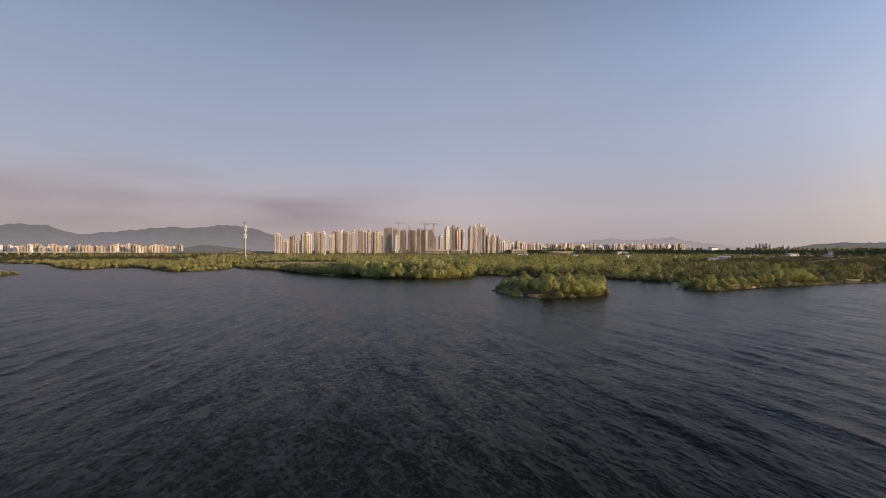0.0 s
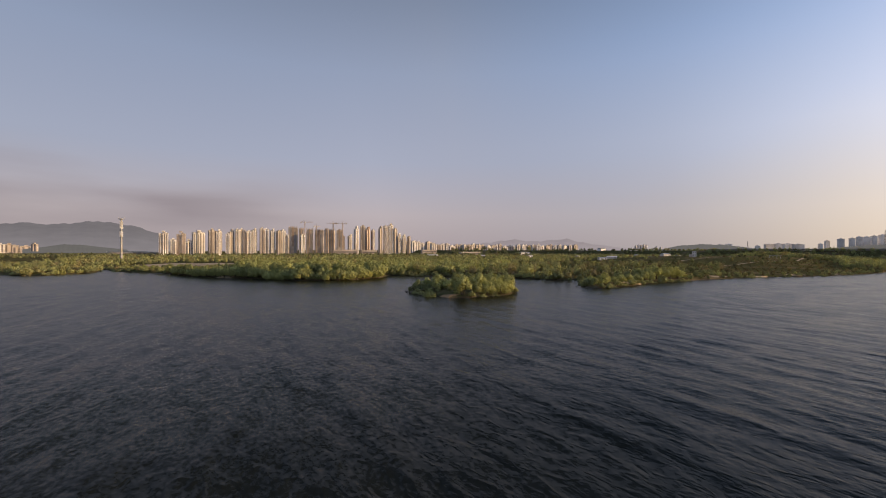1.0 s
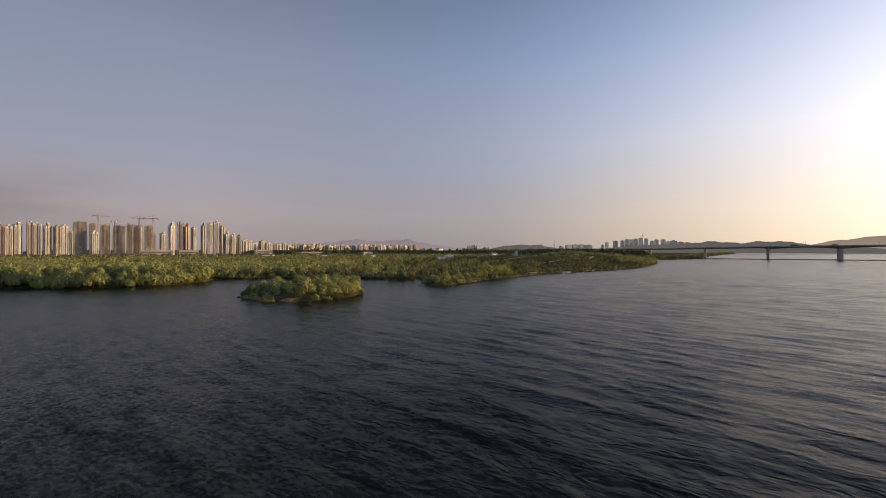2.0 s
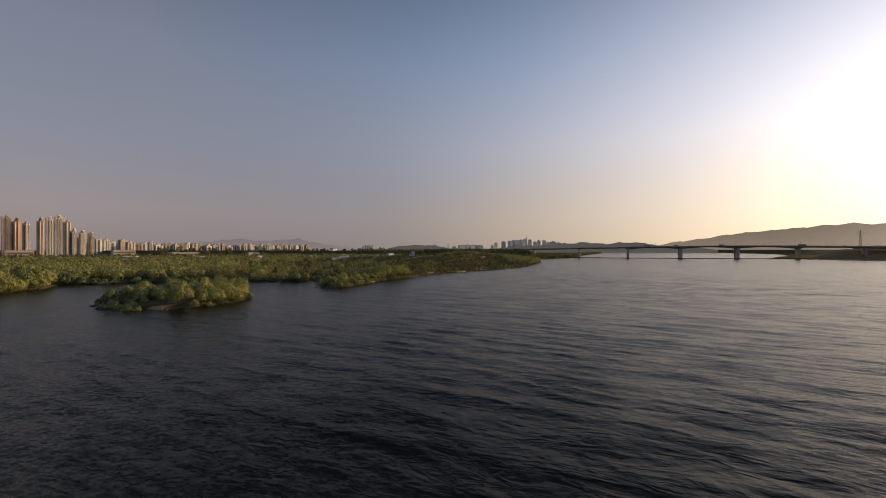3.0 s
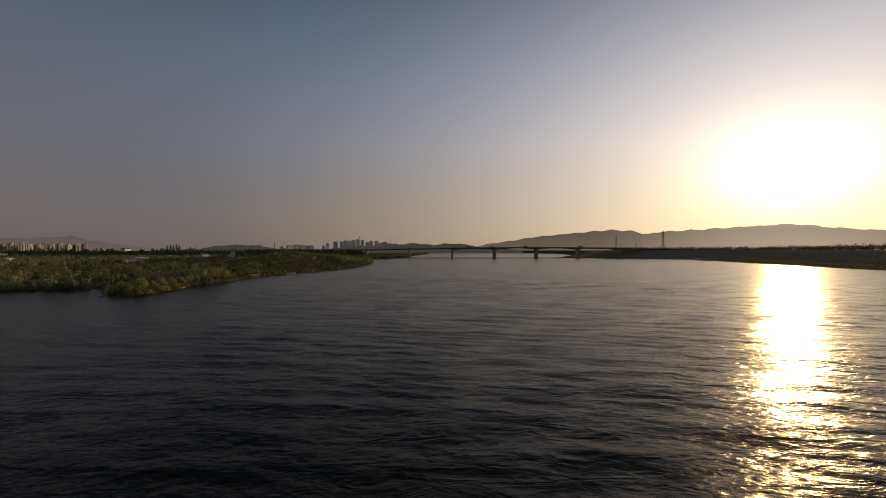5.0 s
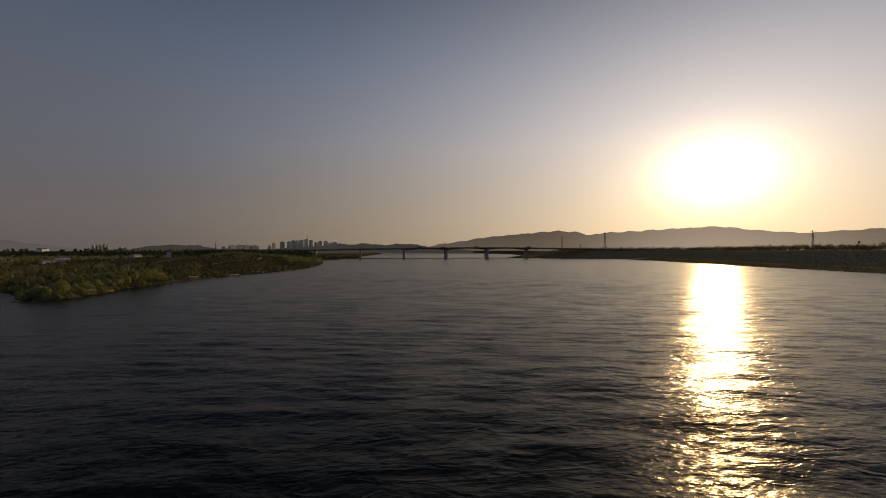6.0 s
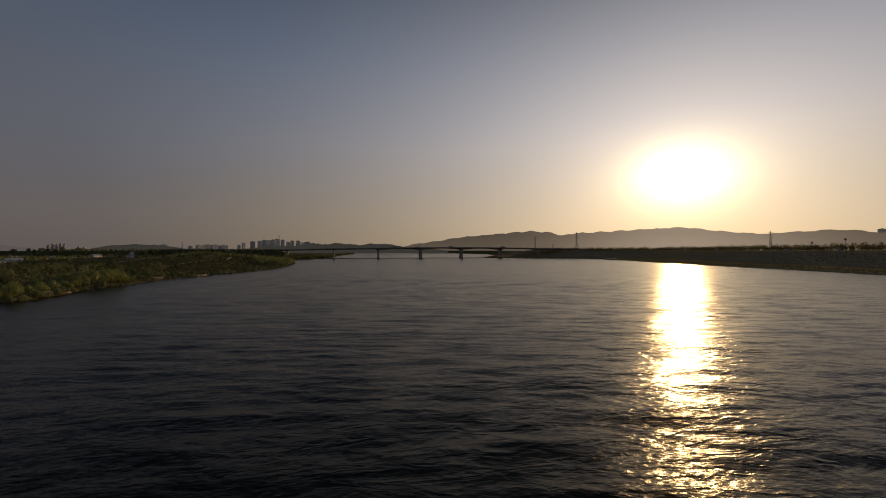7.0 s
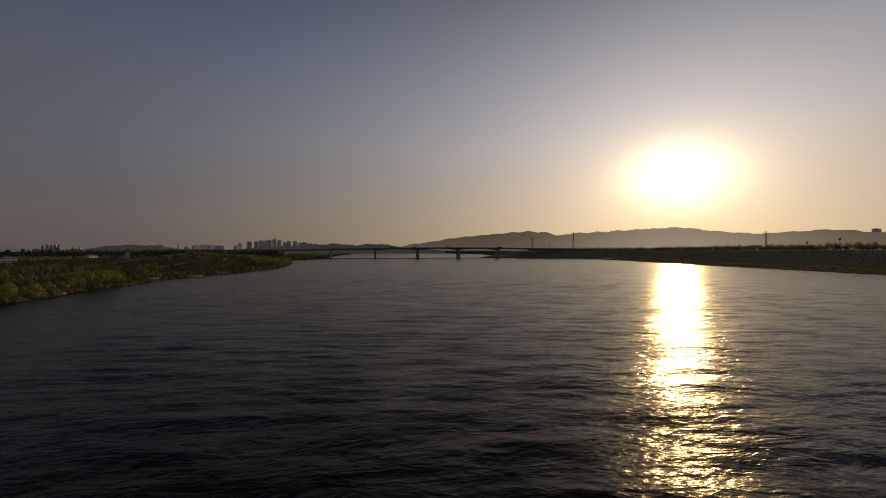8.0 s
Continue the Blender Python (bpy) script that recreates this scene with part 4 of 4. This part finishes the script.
SKYLINE = ((53.7, 0.72, 20), (54.2, 1.05, 24), (55.2, 1.25, 30), (56.0, 1.3, 26), (56.5, 1.45, 26), (57.0, 1.42, 30), (57.5, 1.5, 26), (58.05, 1.6, 30), (58.65, 1.5, 24), (59.3, 1.2, 26), (59.8, 1.38, 26), (60.5, 1.38, 30), (61.0, 1.15, 26),
           (61.6, 1.22, 44), (62.3, 1.05, 40), (63.0, 0.98, 44), (63.8, 0.9, 40), (48.6, 0.55, 26), (49.6, 0.72, 60), (50.4, 0.78, 60), (51.2, 0.76, 60), (52.0, 0.7, 60), (46.0, 0.75, 40), (45.2, 0.7, 30))
for k, (a, e, wd) in enumerate(SKYLINE):
    dist = rng.uniform(2950, 3150)
    apartment(dist * math.sin(radians(a)), dist * math.cos(radians(a)), 0.84 * wd, 12 + 0.92 * dist * math.tan(radians(e)), -a + rng.uniform(15, 45), M_PAINT, "pale grey high-rise tower on the far skyline", group="skyline beyond the bridge", seed=k, plain_block=True, bays=0)

apartment(*polar(125.5, 4780), 52, 188, -100, M_PAINT, "lone grey block behind the far ridge", group="skyline beyond the bridge", seed=3, plain_block=True, bays=0)

# ---- the bridge ----
NRM, TAN, REACH = Vector((0.9205, 0.3907, 0)), Vector((0.3907, -0.9205, 0)), 1010.0
bridge = thing("road_bridge", *(NRM * REACH)[:2], 0, -67.0, "long grey concrete girder bridge on slab piers", "bridge")


def deck_top(s):
    return 26 - 6.0 * min(1.0, abs(s - 260) / 420.0) ** 1.6


def girder_depth(s):
    if s < 60:
        return 2.6
    u = ((s - 58) % 101) / 101.0
    return 2.4 + 3.4 * (2 * u - 1) ** 2 if s < 370 else 3.0


bm = bmesh.new()
rows = []
for k in range(-40, 106):
    s = k * 10.0
    zt, zb = deck_top(s), deck_top(s) - girder_depth(s)
    rows.append([bm.verts.new((s, yy, zz)) for yy, zz in ((-13, zt), (13, zt), (13, zt - 0.8), (7, zt - 1.2), (5, zb), (-5, zb), (-7, zt - 1.2), (-13, zt - 0.8))])
for a, b in zip(rows, rows[1:]):
    for i in range(8):
        bm.faces.new((a[i], a[(i + 1) % 8], b[(i + 1) % 8], b[i]))
part("deck", bm, M_CONCRETE, bridge)
for k in range(-3, 6):
    s = -44 + 101.0 * k
    zt = deck_top(s) - girder_depth(s)
    if k <= 1 or k > 3:
        for yy in (-6, 6):
            e = 1.4 if k <= -1 else 1.0
            part("pier", boxes((s - 1.8 * e, s + 1.8 * e, yy - 2.4 * e, yy + 2.4 * e, -3, zt + 0.3)), M_CONCRETE, bridge)
    else:
        part("pier", boxes((s - 3.2, s + 3.2, -7, 7, -3, zt + 0.3)), M_CONCRETE, bridge)
    part("footing", boxes((s - 6, s + 6, -11, 11, -3, 1.0)), M_CONCRETE, bridge)
for yy in (-12.6, 12.6):
    bm = bmesh.new()
    for k in range(-40, 105):
        s = k * 10.0
        box(bm, s, s + 10.0, yy - 0.25, yy + 0.25, min(deck_top(s), deck_top(s + 10)) - 0.2, deck_top(s + 5) + 1.1)
    part("parapet", bm, M_CONCRETE, bridge)

# a low dark bar, added to run from footing to footing
part("service_pipe", boxes((-150, 345, -14.4, -13.2, 0.1, 1.5)), M_DARK, bridge, "dark low bar just above the water")

# the pale viaduct below the western town
viaduct = thing("viaduct", -1450, 1500, 0, 3, "long pale concrete viaduct below the western town", "bridge")
part("deck", boxes((-380, 330, -6, 6, 8.2, 10.2)), M_PAINT, viaduct)
for yy in (-5.8, 5.8):
    part("parapet", boxes((-380, 330, yy - 0.2, yy + 0.2, 10.2, 11.3)), M_PAINT, viaduct)
for k in range(18):
    part("pier", boxes((-370 + 40 * k, -367 + 40 * k, -4, 4, -2, 8.2)), M_CONCRETE, viaduct)

# the white mast
mast = thing("mast", -302, 648, 2.5, 0, "tall pale steel monopole with a platform and antenna panels", "mast")
bm = bmesh.new()
for k in range(6):
    beam(bm, (0, 0, -1 + 9.6 * k), (0, 0, 8.6 + 9.6 * k), 1.6 - 0.12 * k, 1.6 - 0.12 * (k + 1), 14)
part("pole", bm, M_STEEL, mast, "grey galvanised pole")
for k in range(6):
    bm = bmesh.new()
    beam(bm, (0, 0, 8.3 + 9.6 * k), (0, 0, 8.9 + 9.6 * k), 2.0 - 0.12 * k, 2.0 - 0.12 * k, 14)
    part("flange", bm, M_STEEL, mast)
for z0, z1 in ((33, 40), (43.5, 53)):
    for i in range(6):
        a = math.pi * i / 3
        part("antenna_panel", boxes((1.5 * math.cos(a) - 0.35, 1.5 * math.cos(a) + 0.35, 1.5 * math.sin(a) - 0.35, 1.5 * math.sin(a) + 0.35, z0, z1)), M_WHITE, mast, "white antenna panel")
bm = bmesh.new()
beam(bm, (0, 0, 56), (0, 0, 56.8), 3.4, 3.4, 12)
part("platform", bm, M_STEEL, mast)
bm = bmesh.new()
for i in range(8):
    a = math.pi * i / 4
    beam(bm, (3.2 * math.cos(a), 3.2 * math.sin(a), 56.8), (3.2 * math.cos(a), 3.2 * math.sin(a), 58.4), 0.12, 0.12, 4)
part("railing", bm, M_STEEL, mast)


# ---- small things on the banks ----
def on_land(x, y):
    return float(land_height(x, y))


def ribbon(name, line, width, material, label, lift=0.12, step=4.0):
    """A path laid on the ground along a line."""
    pts = []
    for (ax, ay), (bx, by) in zip(line, line[1:]):
        n = max(2, int(math.hypot(bx - ax, by - ay) / step))
        pts += [(ax + (bx - ax) * i / n, ay + (by - ay) * i / n) for i in range(n)]
    pts.append(line[-1])
    pts = np.array(pts)
    d = np.gradient(pts, axis=0)
    side = np.stack([-d[:, 1], d[:, 0]], 1) / np.linalg.norm(d, axis=1, keepdims=True) * width / 2
    xs, ys = (np.stack([(pts - side)[:, k], pts[:, k], (pts + side)[:, k]], 0) for k in (0, 1))
    ob = new(name, sheet(name, xs, ys, np.max(land_height(xs, ys), 0)[None] + lift + 0 * xs, material))
    return tagged(ob, label, "path", kind="structure")


ribbon("road", [(150, -470), (364, -391), (640, -343), (869, -311), (1100, -280), (1400, -220)], 9, M_ASPHALT, "grey asphalt road along the top of the levee", 0.4)
ribbon("pavement", [(330, -305), (481, -280), (625, -248), (708, -236), (869, -222), (960, -212)], 5, M_SAND, "pale path along the foot of the levee")
ribbon("pavement", [(330, 330), (400, 345), (470, 372), (540, 420), (600, 470)], 2.4, M_SAND, "pale gravel path across the meadow")
ribbon("pavement", [(300, 395), (390, 410), (480, 440), (560, 490)], 3, M_SAND, "straw-coloured track across the meadow")
ribbon("pavement", [(-420, 600), (-240, 560), (-60, 640), (120, 660), (300, 600)], 4, M_SAND, "pale road through the flat land")


def patch(x, y, rx, ry, material, name, label):
    A, K = np.meshgrid(np.linspace(0, 2 * np.pi, 40), np.linspace(0.02, 1, 10))
    wob = 1 + 0.18 * np.sin(3 * A + 1) + 0.10 * np.sin(7 * A)
    xs, ys = x + rx * K * wob * np.cos(A), y + ry * K * wob * np.sin(A)
    ob = new(name, sheet(name, xs, ys, land_height(xs, ys) + 0.10 - 0.25 * (K > 0.98), material))
    return tagged(ob, label, "ground", kind="structure")


patch(-172, 502, 50, 46, M_SAND, "dry_field", "dry straw-coloured field between the willows")
patch(-78, 302, 9, 4, M_SAND, "sand_bank", "pale sandy bank at the foot of the wood")
patch(34.2, 162.0, 5.0, 2.2, M_EARTH, "sand_bank", "bare sandy bank on the island's edge")
for x, y, rx in ((228, 233, 7), (262, 236, 8), (300, 240, 9), (350, 247, 10), (440, 272, 10)):
    patch(x, y, rx, 2.6, M_SAND, "sand_bank", "pale stony shore below the meadow")
patch(140, 200, 8, 3, M_SAND, "sand_bank", "bare sandy bank on the spit")


def stone_mesh(seed):
    bm = bmesh.new()
    bmesh.ops.create_icosphere(bm, subdivisions=2, radius=1.0)
    for v in bm.verts:
        v.co *= 1 + 0.35 * (noise.noise(v.co * 1.3 + Vector((seed * 7.1, 0, 0))))
        v.co.z *= 0.6
    me = bpy.data.meshes.new("stone")
    bm.to_mesh(me)
    bm.free()
    me.materials.append(M_STONE)
    return me


STONES = [stone_mesh(k) for k in range(4)]
rng = random.Random(31)


def stones(line, count, spread, group):
    for i in range(count):
        (ax, ay), (bx, by) = rng.choice(list(zip(line, line[1:])))
        u = rng.random()
        x, y = ax + (bx - ax) * u + rng.uniform(-spread, spread), ay + (by - ay) * u + rng.uniform(-spread, spread)
        ob = new("stone", rng.choice(STONES))
        s = rng.uniform(0.25, 0.75)
        ob.matrix_world = pose(x, y, max(on_land(x, y), -0.35 * s) + 0.15 * s, 0, 0, rng.uniform(0, 360)) @ Matrix.Diagonal((s, s * rng.uniform(0.7, 1.3), s, 1))
        tagged(ob, "weathered brown boulder at the water's edge", "stone", group)


stones(((22.5, 187), (24, 180), (27, 168)), 24, 1.2, "stones at the island's tip")
stones(((35, 158), (45, 157.5), (58, 163)), 8, 1.0, "stones along the island")
stones(((107, 194), (107, 191), (112, 184), (127, 188)), 30, 1.3, "stones at the spit")
stones(((155, 204), (194, 217), (243, 231), (330, 239)), 30, 1.5, "stones below the meadow")


def house(x, y, wd, dp, h, k):
    z = on_land(x, y)
    root = thing("house", x, y, z, (-25, 10, 30, -5)[k % 4], ("low white-walled house with a pale sheet roof", "low farm building with a grey sheet roof among trees")[k % 2], "house", "houses among the trees")
    w, d = wd / 2, dp / 2
    wall = part("wall", boxes((-w, w, -d, d, -1, h)), M_PAINT, root)
    bm = bmesh.new()
    o = 0.5
    v = [bm.verts.new(c) for c in ((-w - o, -d - o, h), (w + o, -d - o, h), (w + o, d + o, h), (-w - o, d + o, h), (-w - o, 0, h + 0.22 * dp), (w + o, 0, h + 0.22 * dp))]
    for f in ((0, 1, 5, 4), (2, 3, 4, 5), (0, 4, 3), (1, 2, 5), (3, 2, 1, 0)):
        bm.faces.new([v[i] for i in f])
    part("roof", bm, M_PAINT if k % 4 == 0 else M_ROOF, root)
    for i in range(max(2, int(wd / 5))):
        c = -w + wd * (i + 0.5) / max(2, int(wd / 5))
        part("window", boxes((c - 0.7, c + 0.7, -d - 0.06, -d + 0.1, h * 0.4, h * 0.75)), M_GLASS, wall)
    part("door", boxes((w * 0.55, w * 0.55 + 1.0, -d - 0.07, -d + 0.1, 0, min(2.1, h - 0.4))), M_DARK, wall)
    return root


for k, (x, y, wd, dp, h) in enumerate(HOUSES):
    house(x, y, 0.82 * wd, 0.9 * dp, 0.75 * h, k)

rng = random.Random(23)
for k in range(26):
    y = rng.uniform(980, 1500)
    house(y * rng.uniform(0.35, 1.25), y, rng.uniform(12, 26), rng.uniform(8, 11), rng.uniform(5, 9), k + 1)

# the white house on the meadow
x, y = 405, 443
white = thing("white_house", x, y, on_land(x, y), -38, "narrow white two-storey house at the meadow's top", "house")
body = part("wall", boxes((-2.0, 2.0, -2.4, 2.4, -1, 6.6)), M_PAINT, white)
part("annex", boxes((-5.2, -2.0, -2.0, 2.0, -1, 3.2)), M_PAINT_TAN, white)
part("roof", boxes((-2.3, 2.3, -2.7, 2.7, 6.6, 6.95)), M_ROOF, white)
for zz in (1.4, 4.6):
    for xx in (-1.0, 1.0):
        part("window", boxes((xx - 0.45, xx + 0.45, -2.47, -2.3, zz, zz + 1.4)), M_GLASS, body)

# the open pavilion on the meadow
x, y = 458, 387
pavilion = thing("pavilion", x, y, on_land(x, y), -50, "open white pergola frame on the grass", "pavilion")
for i in range(4):
    for yy in (-1.5, 1.5):
        part("post", boxes((-5.1 + 3.3 * i, -4.8 + 3.3 * i, yy - 0.15, yy + 0.15, -0.5, 3.0)), M_WHITE, pavilion)
for yy in (-1.5, 1.5):
    part("beam", boxes((-5.6, 5.6, yy - 0.18, yy + 0.18, 3.0, 3.4)), M_WHITE, pavilion)


# lattice masts
def pylon(x, y, z, height, label, arms=True):
    root = thing("pylon", x, y, z, math.degrees(math.atan2(-x, y)) + 20, label, "pylon", "pylons")
    b, t = height * 0.052, height * 0.010
    bm = bmesh.new()
    for sx, sy in ((-1, -1), (1, -1), (1, 1), (-1, 1)):
        beam(bm, (sx * b, sy * b, 0), (sx * t, sy * t, height), 0.32, 0.2, 4)
    part("legs", bm, M_STEEL, root)
    bm = bmesh.new()
    n = 9
    for k in range(n):
        z0, z1 = height * k / n, height * (k + 1) / n
        r0, r1 = b + (t - b) * k / n, b + (t - b) * (k + 1) / n
        for (ax, ay), (cx, cy) in (((-1, -1), (1, -1)), ((1, -1), (1, 1)), ((1, 1), (-1, 1)), ((-1, 1), (-1, -1))):
            beam(bm, (ax * r0, ay * r0, z0), (cx * r1, cy * r1, z1), 0.16, 0.16, 4)
            beam(bm, (cx * r0, cy * r0, z0), (ax * r1, ay * r1, z1), 0.16, 0.16, 4)
    part("bracing", bm, M_STEEL, root)
    if arms:
        for f in (0.68, 0.8, 0.92):
            bm = bmesh.new()
            reach = height * 0.13
            for sgn in (-1, 1):
                beam(bm, (0, 0, height * f + 1.2), (sgn * reach, 0, height * f), 0.22, 0.12, 4)
                beam(bm, (0, 0, height * f - 0.8), (sgn * reach, 0, height * f), 0.22, 0.12, 4)
            part("cross_arm", bm, M_STEEL, root)
    return root


for a, dist, z, h in ((96.6, 1400, 15, 62), (91.5, 1900, 15, 66), (116.9, 1500, 18, 56)):
    pylon(*polar(a, dist), z, h, "grey lattice power pylon against the hills")
pylon(*polar(47.7, 2000), 8, 45, "slim lattice radio mast over the trees", False)
pylon(*polar(58.25, 2900), on_land(*polar(58.25, 2900)), 112, "slim lattice radio mast on the far skyline", False)


def lamp_post(x, y, z, h, turn, group):
    root = thing("street_lamp", x, y, z, turn, "grey street lamp post with a single arm", "lamp post", group)
    bm = bmesh.new()
    beam(bm, (0, 0, -0.3), (0, 0, h), 0.16, 0.09, 8)
    part("pole", bm, M_STEEL, root)
    bm = bmesh.new()
    beam(bm, (0, 0, h - 0.1), (0, -2.2, h + 0.5), 0.07, 0.06, 6)
    part("arm", bm, M_STEEL, root)
    part("lamp_head", boxes((-0.2, 0.2, -3.0, -2.1, h + 0.42, h + 0.62)), M_STEEL, root)
    return root


def bridge_point(s, off):
    q = NRM * (REACH + off) + TAN * s
    return q.x, q.y, deck_top(s)


first = None
for k in range(-6, 14):
    for off in (-12, 12):
        x, y, z = bridge_point(k * 50.0 + 10, off)
        if first is None:
            first = lamp_post(x, y, z, 9, -67 + (180 if off < 0 else 0), "lamps on the bridge")
        else:
            copy_thing(first, pose(x, y, z, 0, 0, -67 + (180 if off < 0 else 0)))


# vehicles on the bridge and on the levee road
def vehicle(x, y, z, turn, length, height, paint, name, label, group):
    root = thing(name, x, y, z, turn, label, "vehicle", group)
    l, w = length / 2, 0.95 if length < 6 else 1.25
    bm = bmesh.new()
    box(bm, -l, l, -w, w, 0.35, height * 0.6 if length < 6 else height)
    bmesh.ops.bevel(bm, geom=bm.edges[:], offset=0.12, segments=1, affect="EDGES")
    part("body", bm, paint, root)
    if length < 6:
        bm = bmesh.new()
        v = [bm.verts.new(c) for c in ((-l * 0.6, -w, 0.6 * height), (l * 0.55, -w, 0.6 * height), (l * 0.55, w, 0.6 * height), (-l * 0.6, w, 0.6 * height),
                                       (-l * 0.4, -w * 0.8, height), (l * 0.25, -w * 0.8, height), (l * 0.25, w * 0.8, height), (-l * 0.4, w * 0.8, height))]
        for f in ((4, 5, 6, 7), (0, 1, 5, 4), (1, 2, 6, 5), (2, 3, 7, 6), (3, 0, 4, 7)):
            bm.faces.new([v[i] for i in f])
        part("cabin", bm, M_DARK, root)
    else:
        part("window_band", boxes((-l + 0.4, l - 0.3, -w - 0.03, w + 0.03, height * 0.55, height * 0.82)), M_DARK, root)
    for sx in (-0.62, 0.62):
        for sy in (-1, 1):
            bm = bmesh.new()
            beam(bm, (sx * l, sy * (w - 0.25), 0.36), (sx * l, sy * (w + 0.02), 0.36), 0.36, 0.36, 12)
            part("wheel", bm, M_DARK, root)
    return root


rng = random.Random(8)
for s, off, length, height, paint in ((95, -5, 11, 3.2, M_DARK), (20, 5, 4.5, 1.5, M_WHITE), (150, -5, 8, 3.0, M_STEEL), (232, -5, 10, 3.3, M_WHITE), (290, 5, 4.5, 1.5, M_DARK), (330, -5, 4.5, 1.5, M_WHITE), (365, -5, 12, 3.4, M_DARK), (430, -5, 5, 2.0, M_WHITE), (-60, -5, 4.5, 1.5, M_WHITE), (-130, 5, 4.5, 1.5, M_REDPAINT)):
    x, y, z = bridge_point(s, off)
    vehicle(x, y, z, -67, length, height, paint, "bus" if length > 9 else ("van" if length > 4.8 else "car"), "bus crossing the bridge" if length > 9 else "small vehicle crossing the bridge", "vehicles on the bridge")
LEVEE = ((150, -470), (364, -391), (640, -343), (869, -311), (1100, -280), (1400, -220))
for k in range(16):
    (ax, ay), (bx, by) = LEVEE[1 + k % 4], LEVEE[2 + k % 4]
    u = rng.random()
    x, y = ax + (bx - ax) * u, ay + (by - ay) * u
    vehicle(x, y + rng.choice((-2, 2)), on_land(x, y) + 0.45, math.degrees(math.atan2(by - ay, bx - ax)), rng.choice((4.4, 4.6, 7.0)), rng.choice((1.5, 1.6, 2.6)), rng.choice((M_WHITE, M_WHITE, M_STEEL)), "car", "pale vehicle on the levee road", "vehicles on the levee road")

# the landing stage on the far bank
x, y = 905, -166
stage = thing("landing_stage", x, y, 0, 10, "low pale landing stage on posts by the far bank", "jetty")
part("deck", boxes((-32, 32, -3, 3, 2.4, 3.0)), M_WHITE, stage)
for i in range(6):
    part("post", boxes((-30 + 12 * i, -29 + 12 * i, -2.2, 2.2, -3, 2.4)), M_CONCRETE, stage)
# tall lamp masts beyond the levee
for a, dist, h in ((122.5, 880, 18), (120.1, 1000, 15), (93.6, 1250, 17)):
    x, y = polar(a, dist)
    root = thing("light_mast", x, y, on_land(x, y), -a, "tall dark light mast with a square head", "lamp post", "light masts beyond the levee")
    bm = bmesh.new()
    beam(bm, (0, 0, -0.5), (0, 0, h), 0.45, 0.25, 8)
    part("pole", bm, M_STEEL, root)
    part("lamp_head", boxes((-1.4, 1.4, -0.6, 0.6, h - 2.2, h + 0.6)), M_DARK, root)
